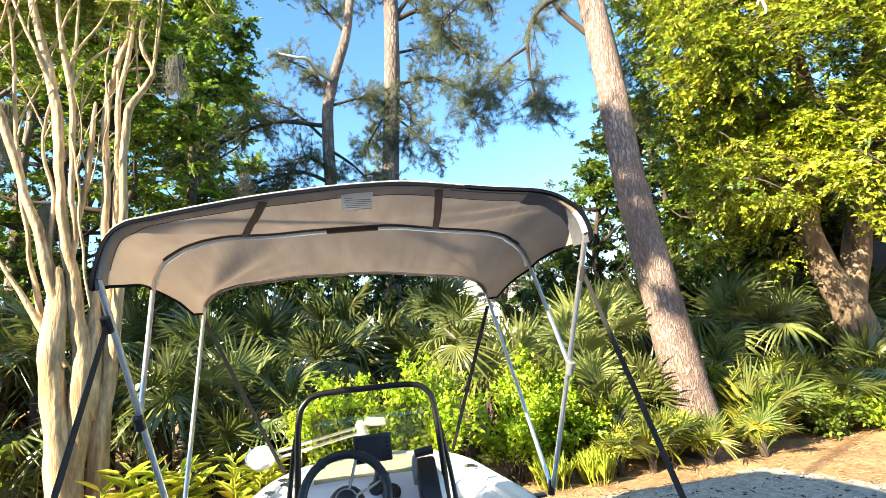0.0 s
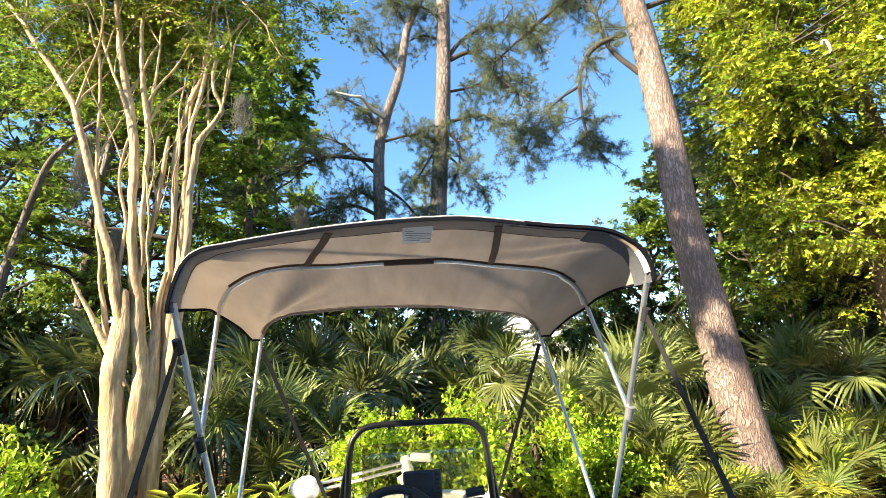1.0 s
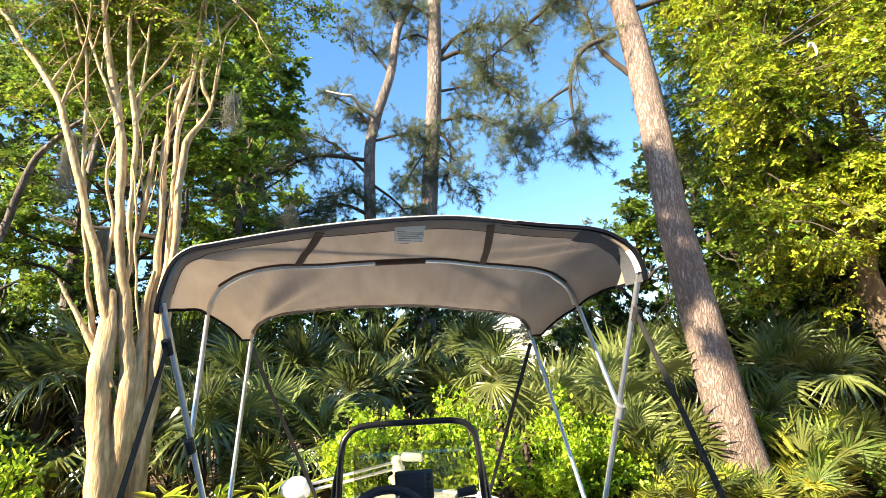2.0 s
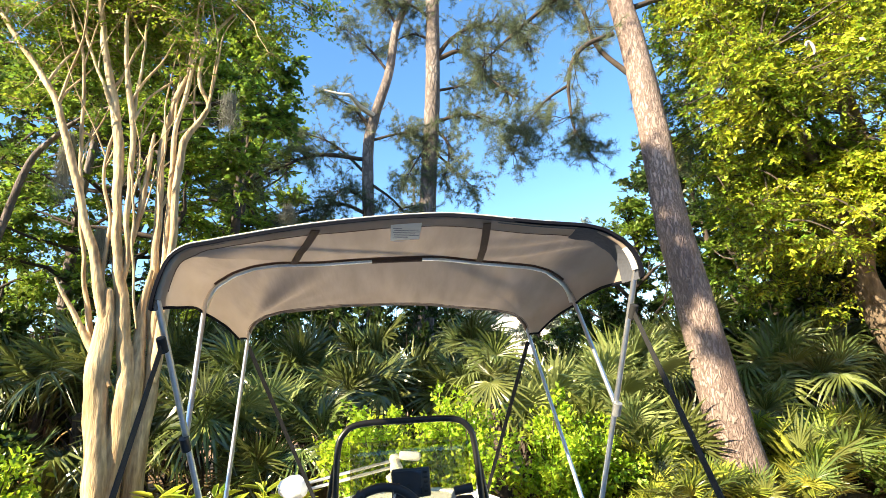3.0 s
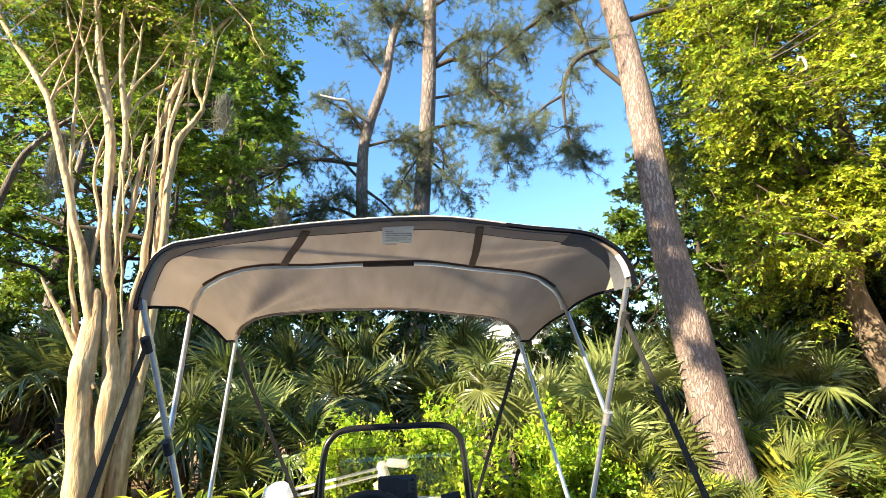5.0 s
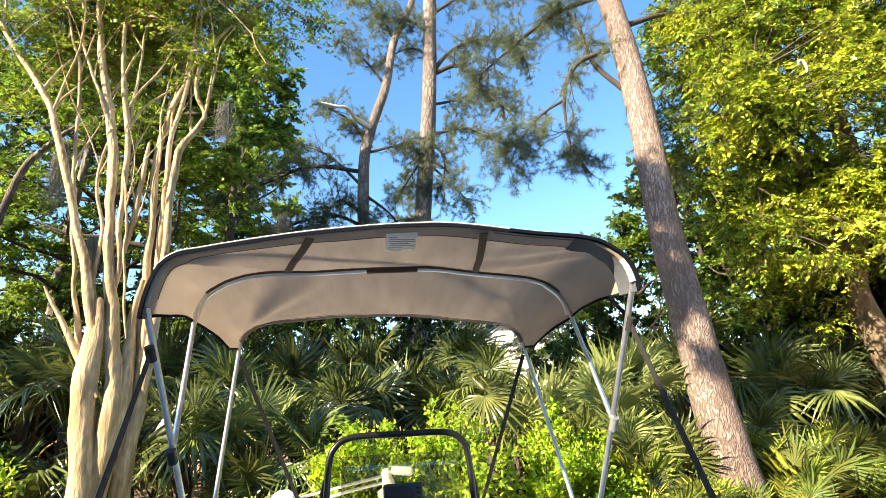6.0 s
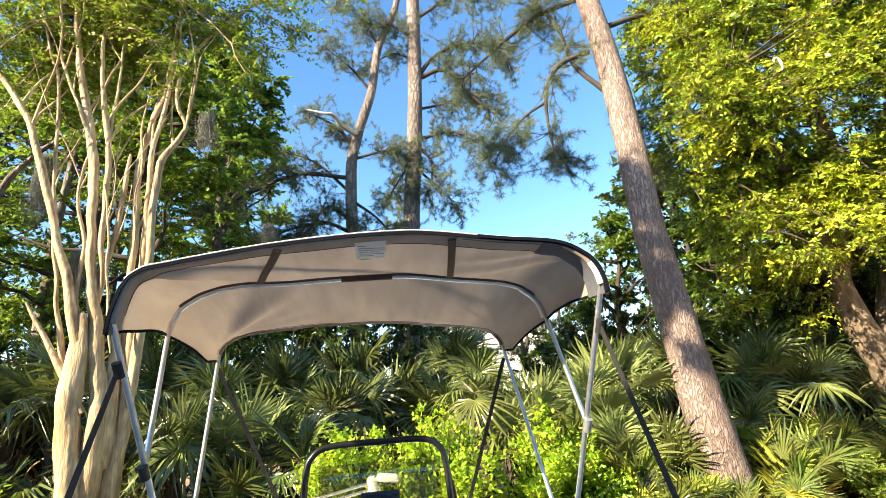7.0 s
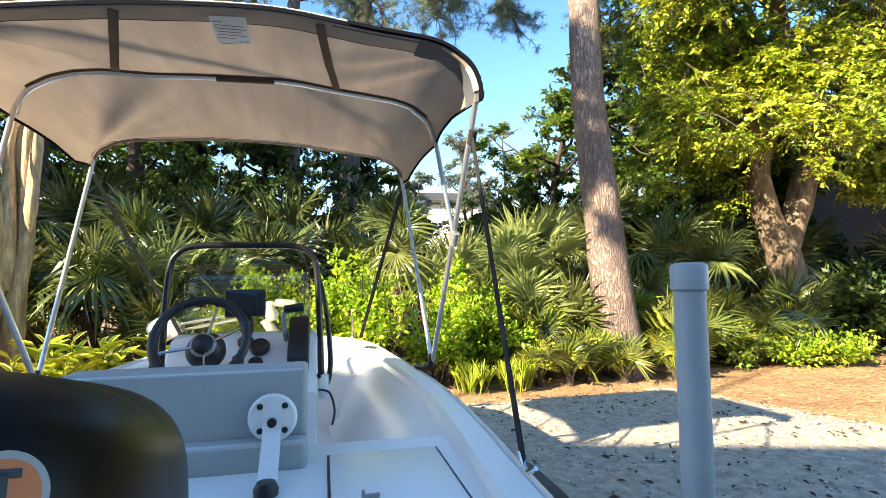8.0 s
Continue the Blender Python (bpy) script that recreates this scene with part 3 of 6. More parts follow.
    part("bow_light_staff", Shape().tube([(0.56, 2.22, 0.87), (0.56, 2.22, 1.05)], 0.006, 6).lathe([(0.012, 0), (0.014, 0.03), (0, 0.035)], pose(0.56, 2.22, 0.87), 10), STEEL, boat)
    part("courtesy_fitting", Shape().lathe([(0.02, 0), (0.02, 0.012), (0, 0.014)], pose(0.72, 0.1, 0.66, 0, -80, 0), 14), BLACK, boat)
    return boat


def build_trailer():
    tr = thing("boat_trailer", (0, 0, 0), "galvanised boat trailer with upright guide posts", "trailer")
    for x in (0.52, -0.52):
        part("side_rail", Shape().box((0.06, 3.9, 0.1), Matrix.Translation((x, 0.25, 0.34)), 0.006), GALV, tr)
        part("bunk", Shape().box((0.09, 2.6, 0.05), Matrix.Translation((x * 0.75, 0.0, 0.42)), 0.01), DARKWOOD, tr, "dark carpeted bunk")
        wheel = part("wheel", Shape().lathe([(0.16, -0.08), (0.25, -0.085), (0.285, -0.06), (0.29, 0), (0.285, 0.06), (0.25, 0.085), (0.16, 0.08)], pose(x * 1.9, -0.3, 0.31, 0, 90, 0), 28), RUBBER, tr)
        part("rim", Shape().lathe([(0.0, -0.06), (0.16, -0.07), (0.165, 0), (0.16, 0.07), (0.05, 0.05), (0.0, 0.06)], pose(x * 1.9, -0.3, 0.31, 0, 90, 0), 20), GALV, wheel)
        arc = bend([(x * 1.84, y, z) for y, z in ((-0.74, 0.36), (-0.68, 0.55), (-0.52, 0.64), (-0.3, 0.655), (-0.08, 0.64), (0.08, 0.55), (0.14, 0.36))], 5)
        fender = part("fender", Shape().ribbon(arc, 0.2, (1, 0, 0), 0.006).ribbon([p + Vector((math.copysign(0.1, x), 0, -0.012)) for p in arc], 0.024, (0, 0, 1), 0.006), BLACK, tr, "black plastic fender", smooth=60)
        part("fender_bracket", Shape().tube([(x * 1.05, -0.3, 0.36), (x * 1.85, -0.3, 0.40), (x * 1.85, -0.3, 0.65)], 0.018, 8), GALV, fender)
    for y in (-1.05, 0.0, 1.5):
        part("cross_member", Shape().box((1.1, 0.06, 0.06), Matrix.Translation((0, y, 0.31)), 0.005), GALV, tr)
    part("axle", Shape().tube([(-1.05, -0.3, 0.31), (1.05, -0.3, 0.31)], 0.03, 10), GALV, tr)
    part("tongue", Shape().tube([(0, 1.5, 0.33), (0, 3.3, 0.36)], 0.045, 8), GALV, tr)
    part("jack_stand", Shape().tube([(0, 3.0, 0.0), (0, 3.0, 0.7)], 0.03, 10), GALV, tr)
    for s in (1, -1):
        x, y = 1.035 * s, -1.05
        part("post_arm", Shape().box((0.54, 0.05, 0.05), Matrix.Translation((0.78 * s, y, 0.36)), 0.004), GALV, tr)
        post = part("guide_post", Shape().tube([(x, y, 0.3), (x, y, 1.29)], 0.0295, 28), PVC, tr, "grey pipe guide post")
        part("post_cap", Shape().lathe([(0.0295, -0.004), (0.0345, 0), (0.0345, 0.042), (0.033, 0.047), (0.026, 0.051), (0, 0.052)], pose(x, y, 1.276), 28), PVC, post, "rounded grey pipe cap")
    return tr


@functools.lru_cache
def bow_profile(n=80):
    """Half-width and drop of a canopy bow, from its left end to its right end: (x, drop), for a half-width of 1."""
    out = []
    for i in range(n + 1):
        a = -1 + 2 * i / n
        x = math.copysign(min(1.0, abs(a) * 1.12), a)
        e = max(0.0, abs(a) - 0.62) / 0.38
        out.append((math.copysign(1 - 0.30 * (1 - e) ** 1.9 if e > 0 else abs(a) / 0.62 * 0.70, a), 0.075 * min(1, abs(a) / 0.8) ** 2 + (0.215 * e ** 2.3)))
    return out


BIMINI = {"rear": (0.0, 0.955, 2.302, -0.006, 0.045), "mid": (0.72, 0.955, 2.327, -0.035, 0.02), "front": (1.45, 0.915, 2.195, -0.064, -0.012)}


def canopy_point(y, i, n=80):
    """A place on the canopy's skin: between the three bows the cloth hangs a little."""
    bows = [BIMINI[k] for k in ("rear", "mid", "front")]
    a, b = (bows[0], bows[1]) if y <= bows[1][0] else (bows[1], bows[2])
    t = (y - a[0]) / (b[0] - a[0])
    w, top, mid, tilt = [u + (v - u) * t for u, v in zip(a[1:], b[1:])]
    px, drop = bow_profile(n)[i]
    sag = 0.022 * 4 * t * (1 - t) * (1 - 0.4 * abs(px))
    pinch = 0.03 * 4 * t * (1 - t) * max(0, abs(px) - 0.9) / 0.1
    x = mid + px * (w - pinch)
    fan = math.atan2(y - 1.45, x - mid - math.copysign(w, px)) if y > 0.72 else math.atan2(y, x - mid - math.copysign(w, px))
    pull = max(0.0, abs(px) - 0.15) * min(1.0, (1.0 - abs(px)) * 5) * (0.25 + t * (1 - t) * 3)
    crease = 0.07 * pull * noise.noise((fan * 4, 3.0 if px > 0 else 8.0, 0.2)) + 0.006 * noise.noise((x * 4, y * 2.2, 1)) + 0.003 * noise.noise((x * 14 + y * 6, y * 3, 4)) * max(0.0, abs(px) - 0.35) * 2
    crease *= min(1.0, 0.15 + y / 0.2)
    lift = 0.07 * 4 * t * (1 - t) * max(0, abs(px) - 0.93) / 0.07
    # the cloth has slipped on its bows: slack towards one end, taut and square at the other
    e = abs(px)
    ease = lambda lo, hi: (lambda u: u * u * (3 - 2 * u))(max(0.0, min(1.0, (e - lo) / (hi - lo))))
    middle = max(0.0, 1 - abs(y - 0.72) / 0.72)
    if px > 0:
        slack = -(0.034 - 0.009 * y) * ease(0.1, 0.62)
    else:
        slack = 0.045 * middle * ease(0.2, 0.9) + (0.036 * math.exp(-((e - 0.93) / 0.085) ** 2) - 0.03 * max(0.0, (e - 0.96) / 0.04)) * max(0.0, 1 - y / 0.72)
        x -= 0.03 * middle * ease(0.7, 1.0)
    crease += slack
    return Vector((x, y, top - drop * (1.0 if y < 1.2 else 1 - 0.3 * (y - 1.2) / 0.25) - sag + tilt * px + crease + lift * 0.4))


def build_bimini():
    bim = thing("bimini_top", (0, 0, 0), "taupe canvas bimini top on an aluminium frame", "boat canopy")
    n, ys = 80, [0.0, 0.03, 0.06] + [0.12 + 0.03 * k for k in range(20)] + [0.71, 0.72, 0.73] + [0.75 + 0.03 * k for k in range(23)] + [1.43, 1.45]
    rows = [[canopy_point(y, i) for i in range(n + 1)] for y in ys]
    s = Shape().grid(rows)
    canopy = part("canopy", s, CANVAS, bim, "stretched taupe canvas with seams", smooth=80)
    hem = Shape().ribbon([p + Vector((0, -0.006, -0.004)) for p in rows[0]], 0.013, (0, 0, 1), 0.006)
    part("rear_binding", hem, BINDING, canopy, "dark rear hem")
    part("rear_binding", Shape().ribbon([p + Vector((0, -0.017, -0.002)) for p in rows[0][56:]], 0.013, (0, 0, 1), 0.004), BINDING, canopy, "slate-blue binding along the rear edge")
    # white tube stands in for sunlight along the canvas top edge
    part("lit_rear_edge", Shape().tube([p + Vector((0, -0.004, 0.0075)) for p in rows[0][:64]], 0.0036, 6), CORD, canopy, "white line standing in for the sunlit rear edge")
    part("front_binding", Shape().tube([p + Vector((0, 0.004, -0.001)) for p in rows[-1]], 0.0045, 6), CANVAS2, canopy)
    part("front_seam", Shape().tube([canopy_point(1.40, i) + Vector((0, 0, -0.004)) for i in range(2, n - 1)], 0.0014, 5), WEBBING, canopy)
    part("hem_facing", Shape().grid([[p + Vector((0, 0, -0.0035)) for p in r] for r in rows[:3]] + [[p.lerp(q, 0.75) + Vector((0, 0, -0.0035)) for p, q in zip(rows[2], rows[3])]]), CANVAS2, canopy, "doubled canvas along the rear hem", smooth=80)
    # slate hem facings; the last, deeper sheet also paints shade into the corner
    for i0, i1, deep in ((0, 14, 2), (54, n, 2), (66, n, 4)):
        part("corner_facing", Shape().grid([[p + Vector((-math.copysign(0.009 * max(0.0, min(1.0, (abs(p.x) - 0.8) / 0.12)), p.x), 0, -0.005 - 0.001 * deep)) for p in r[i0:i1 + 1]] for r in rows[:deep]]), SLATE, canopy, "slate-grey rear corner facing, also standing in for shade", smooth=80)
    for i in (0, n):
        part("side_binding", Shape().tube([r[i] + Vector((0, 0, -0.002)) for r in rows], 0.0065, 6), BINDING, canopy, "dark side hem")
    # stitched seam and dark welt behind the rear hem, on the underside
    part("seam", Shape().tube([p.lerp(q, 0.8) + Vector((0, 0, -0.004)) for p, q in zip(rows[2][2:n - 1], rows[3][2:n - 1])], 0.0016, 5), WEBBING, canopy)
    # bows
    for key, dy in (("rear", 0.012), ("mid", 0.0), ("front", -0.012)):
        y0 = BIMINI[key][0]
        pts = [canopy_point(y0, i) + Vector((0, dy, -0.016 if key == "mid" else 0.003)) for i in range(1, n)]
        pts = [p - Vector((math.copysign(0.012, p.x), 0, 0)) if abs(p.x) > 0.8 else p for p in pts]
        if key == "rear":
            part("corner_wrap", Shape().tube(pts[-5:], 0.0142, 10), CORD, bim, "white tape wrapped round the rear corner")
        part("bow", Shape().tube(pts, 0.0125, 10), ALU if key == "mid" else CANVAS, bim, "aluminium tube bow" if key == "mid" else "tube bow sewn into a canvas pocket")
    part("bow_pocket", Shape().tube([canopy_point(0.705, i) + Vector((0, 0, -0.007)) for i in range(6, n - 5)], 0.006, 6), WEBBING, canopy, "brown bound pocket along the middle bow")
    pad = [canopy_point(0.72, i) + Vector((0, 0, -0.016)) for i in range(n + 1)]
    pad = [p for p in pad if -0.19 < p.x < 0.1]
    part("bow_sleeve", Shape().tube(pad, 0.0165, 10), WEBBING, bim, "brown cloth sleeve round the middle bow")
    # legs
    for s in (-1, 1):
        foot = Vector((0.888 * s, 0.72, 0.895))
        rear, mid, front = [canopy_point(y, 0 if s < 0 else n) for y in (0.0, 0.72, 1.45)]
        rear, mid, front = rear + Vector((-0.006 * s, 0.012, 0)), mid + Vector((-0.01 * s, 0, 0)), front + Vector((-0.01 * s, -0.01, 0))
        joint = rear.lerp(foot, 0.468)
        part("main_leg", Shape().tube([rear + Vector((0, 0, 0.06)), foot], 0.0125, 12), ALU, bim, "bright aluminium leg")
        part("secondary_leg", Shape().tube([mid + Vector((0, 0, 0.06)), joint], 0.0115, 12), ALU, bim, "bright aluminium leg")
        part("front_leg", Shape().tube([front + Vector((0, 0, 0.04)), foot + Vector((0, 0.02, 0))], 0.0115, 12), ALU, bim, "bright aluminium leg")
        d = (foot - rear).normalized()
        part("slide_clamp", Shape().tube([joint - d * 0.03, joint + d * 0.03], 0.019, 12), BLACK if s < 0 else GALV, bim, "jaw slide clamp")
        mount = Shape().box((0.05, 0.06, 0.012), Matrix.Translation((0.86 * s - 0.04 * s, 0.72, 0.872)), 0.003)
        mount.tube([foot + Vector((0, 0, 0.04)), foot + Vector((-0.012 * s, 0, -0.03))], 0.017, 10)
        part("deck_mount", mount, BLACK, bim, "black deck hinge")
        # holding straps
        top = rear.lerp(foot, 0.115)
        part("strap_loop", Shape().tube([top - d * 0.03, top + d * 0.03], 0.0175, 10), BLACKSTRAP, bim)
        part("rear_strap", Shape().ribbon([top, Vector((0.79 * s, -0.78, 0.885))], 0.026, (0, 1, 0), 0.004), BLACKSTRAP, bim, "black webbing strap")
        part("strap_hook", Shape().tube(bend([(0.79 * s, -0.76, 0.9), (0.79 * s, -0.8, 0.87), (0.80 * s, -0.83, 0.885)], 4), 0.006, 6), STEEL, bim)
        ftop = front + Vector((0, 0, -0.05))
        part("front_strap", Shape().ribbon([ftop, Vector((0.62 * s, 2.15, 0.89))], 0.026, (1, 0, 0), 0.004), BLACKSTRAP, bim, "black webbing strap")
    # webbing loops between the rear hem and the middle bow
    for xa, xb in ((-0.376, -0.60), (0.326, 0.405)):
        def under(x, y):
            row = [canopy_point(y, i) for i in range(n + 1)]
            a, b = max((q for q in row if q.x <= x), key=lambda q: q.x), min((q for q in row if q.x > x), key=lambda q: q.x)
            return Vector((x, y, a.z + (b.z - a.z) * (x - a.x) / (b.x - a.x) - 0.012))
        pts = [under(xa + (xb - xa) * k / 8, 0.03 + 0.66 * k / 8) - Vector((0, 0, 0.006 * math.sin(math.pi * k / 8))) for k in range(9)]
        part("webbing_strap", Shape().ribbon(pts, 0.034, (1, 0.2, 0), 0.004), WEBBING, bim, "brown webbing strap")
    # printed label on the underside
    tag = Shape()
    rows2 = [[canopy_point(y, i) + Vector((0, 0, -0.006)) for i in range(36, 44, 2)] for y in (0.06, 0.12, 0.2, 0.27)]
    rows2 = [[Vector((-0.075 + 0.13 * k / 3, p.y, p.z)) for k, p in enumerate(r)] for r in rows2]
    tagp = part("label", tag.grid(rows2), LABEL, bim, "printed care label", smooth=60)
    z0 = rows2[0][0].z
    for k, (x0, x1) in enumerate(((-0.065, -0.03), (-0.06, 0.045), (-0.065, 0.05), (-0.06, 0.03), (-0.06, 0.048), (-0.065, 0.0), (0.01, 0.05), (-0.06, -0.01))):
        y = 0.075 + 0.024 * k
        za = rows2[0][0].z + (rows2[-1][0].z - rows2[0][0].z) * (y - 0.06) / 0.21 - 0.011
        part("print_bar", Shape().box((x1 - x0, 0.0055, 0.001), Matrix.Translation(((x0 + x1) / 2, y, za))), INK, tagp)
    # white lacing at the right rear corner
    lace = []
    for k in range(7):
        u = n - 0.6 * k
        q = canopy_point(0.0, int(u)).lerp(canopy_point(0.0, min(n, int(u) + 1)), u - int(u))
        lace.append(q + Vector((0.006, -0.012 if k % 2 else 0.014, 0.002)))
    part("lacing", Shape().tube(bend(lace, 3), 0.0065, 6), CORD, bim, "white zigzag lacing cord")
    return bim


def build_console():
    con = thing("center_console", (0, 0, 0), "white steering console with black fittings", "boat console")
    prof = [(0.42, 0.456), (0.40, 0.84), (0.42, 0.87), (0.60, 1.06), (0.64, 1.075), (0.80, 1.07), (0.84, 1.05), (0.93, 0.8), (0.97, 0.456)]
    rows = [[(x, y, z - (0.012 if k in (0, 5) else 0)) for y, z in prof] for k, x in enumerate((-0.315, -0.30, -0.15, 0.15, 0.30, 0.315))]
    s = Shape().grid(rows)
    m = len(prof)
    s.f += [tuple(range(m)), tuple(reversed(range(5 * m, 6 * m)))]
    part("console_body", s, GEL, con, smooth=30)
    rail = bend([(-0.36, 0.60, 0.80), (-0.352, 0.62, 1.1), (-0.342, 0.65, 1.36), (-0.31, 0.655, 1.445), (-0.23, 0.66, 1.482), (0.0, 0.66, 1.486), (0.21, 0.66, 1.482),
                 (0.285, 0.655, 1.44), (0.31, 0.65, 1.36), (0.325, 0.62, 1.1), (0.335, 0.60, 0.80)], 5)
    part("grab_rail", Shape().tube(rail, 0.0155, 12), BLACKTUBE, con, "black tubular rail round the windscreen")
    for s2, x0 in ((-1, -0.335), (1, 0.305)):
        side = bend([(x0, 0.655, 1.38), (x0 + 0.045 * s2, 0.72, 1.2), (x0 + 0.07 * s2, 0.66, 0.95), (x0 + 0.055 * s2, 0.54, 0.85), (x0 + 0.02 * s2, 0.45, 0.90)], 5)
        part("side_rail", Shape().tube(side, 0.0125, 10), BLACKTUBE, con)
    g = Shape().grid([[(x, 0.705 + 0.06 * (z - 1.05) + 0.05 * (x / 0.3) ** 2 * -1, z) for x in [-0.285 + 0.57 * k / 8 for k in range(9)]] for z in (1.07, 1.2, 1.3, 1.395)])
    ws = part("windscreen", g, GLASS, con, "clear tinted acrylic windscreen", smooth=60)
    ws.visible_shadow = False
    sol = ws.modifiers.new("thickness", "SOLIDIFY")
    sol.thickness = 0.004
    # steering wheel
    hub = Vector((-0.13, 0.30, 1.085))
    tilt = pose(*hub, 62, 0, 0)
    ring = [tilt @ Vector((0.172 * math.cos(a), 0.172 * math.sin(a), 0.0)) for a in [2 * math.pi * k / 40 for k in range(41)]]
    wheel = part("steering_wheel", Shape().tube(ring, 0.0185, 12, caps=False), BLACK, con, "black padded steering wheel")
    for a in (72, 18, 198, 280):
        a = radians(a)
        e = Vector((0.165 * math.cos(a), 0.165 * math.sin(a), 0))
        part("spoke", Shape().tube([tilt @ (e * 0.2 + Vector((0, 0, -0.05))), tilt @ (e * 0.6 + Vector((0, 0, -0.03))), tilt @ e], 0.006, 8), STEEL, wheel, "thin steel spoke")
    for k in range(7):
        a = radians(20 + 51.4 * k)
        part("grip", Shape().lathe([(0.017, -0.018), (0.019, 0), (0.017, 0.018)], tilt @ Matrix.Translation((0.172 * math.cos(a), 0.172 * math.sin(a), 0)) @ pose(0, 0, 0, 90, 0, 0) @ pose(0, 0, 0, 0, math.degrees(a) * -1, 0), 10), BLACK, wheel)
    part("hub_boot", Shape().lathe([(0.075, -0.14), (0.078, -0.11), (0.06, -0.07), (0.045, -0.055)], tilt, 24), BLACK, wheel)
    part("hub_ring", Shape().lathe([(0.05, -0.085), (0.05, -0.052), (0.04, -0.045)], tilt, 24), GALV, wheel, "grey metal hub ring")
    part("hub_cap", Shape().lathe([(0.041, -0.05), (0.04, -0.036), (0.03, -0.028), (0.0, -0.026)], tilt, 24), BLACK, wheel, "black hub cap")
    # plotter on a bracket
    m = pose(-0.005, 0.60, 1.215, -8, 0, 6)
    gps = part("chart_plotter", Shape().box((0.175, 0.05, 0.125), m, 0.008), BLACK, con, "dark chart plotter on a swing arm")
    part("screen", Shape().box((0.125, 0.004, 0.1), m @ Matrix.Translation((-0.018, -0.0255, 0)), 0.001), SCREEN, gps)
    for k in range(5):
        part("key", Shape().box((0.018, 0.006, 0.011), m @ Matrix.Translation((0.066, -0.026, 0.04 - 0.02 * k)), 0.002), RUBBER, gps)
    part("swing_arm", Shape().tube(bend([(0.0, 0.61, 1.17), (0.015, 0.6, 1.11), (0.0, 0.58, 1.05)], 4), 0.018, 10).lathe([(0.035, -0.02), (0.035, 0.0), (0.02, 0.015)], pose(0.0, 0.575, 1.05, 35, 0, 0), 16), BLACK, gps)
    # gauges, switches, control box
    face = pose(0, 0, 0, 43, 0, 0)
    for x, y, z, r in ((0.065, 0.545, 1.02, 0.042), (0.055, 0.485, 0.955, 0.03)):
        ga = part("gauge", Shape().lathe([(r, -0.01), (r * 1.05, 0.012), (r * 0.9, 0.018), (r * 0.85, 0.014), (0, 0.014)], Matrix.Translation((x, y, z)) @ face, 24), BLACK, con, "round black gauge")
        part("dial", Shape().lathe([(r * 0.84, 0.0142), (0, 0.0146)], Matrix.Translation((x, y, z)) @ face, 20), SCREEN, ga)
    sw = part("switch_panel", Shape().box((0.17, 0.065, 0.012), Matrix.Translation((-0.01, 0.443, 0.905)) @ face, 0.003), BLACK, con, "black switch panel")
    for k in range(6):
        part("rocker_switch", Shape().box((0.016, 0.032, 0.01), Matrix.Translation((-0.076 + 0.026 * k, 0.436, 0.913)) @ face, 0.003), SCREEN, sw)
    thr = part("throttle_box", Shape().box((0.09, 0.25, 0.12), Matrix.Translation((0.235, 0.515, 1.03)) @ face, 0.016), BLACK, con, "black throttle control")
    part("throttle_lever", Shape().tube(bend([(0.18, 0.53, 1.05), (0.172, 0.49, 1.12), (0.174, 0.46, 1.17), (0.185, 0.455, 1.19)], 4), 0.011, 10), GALV, thr, "grey throttle lever")
    part("lever_grip", Shape().tube([(0.176, 0.455, 1.19), (0.258, 0.455, 1.20)], [0.018, 0.02], 12), BLACK, thr)
    part("decal", Shape().box((0.03, 0.018, 0.002), Matrix.Translation((0.245, 0.462, 1.05)) @ face), GALV, thr)
    part("rod_rack", Shape().box((0.03, 0.1, 0.05), Matrix.Translation((0.335, 0.5, 0.86)), 0.006).tube([(0.345, 0.46, 0.80), (0.345, 0.46, 0.90)], 0.02, 10), WHITEPL, con, "white rod rack")
    part("cable", Shape().tube(bend([(0.325, 0.44, 0.84), (0.37, 0.40, 0.83), (0.39, 0.38, 0.76), (0.38, 0.38, 0.70)], 4), 0.005, 6), BLACK, con, "thin black cable")
    return con


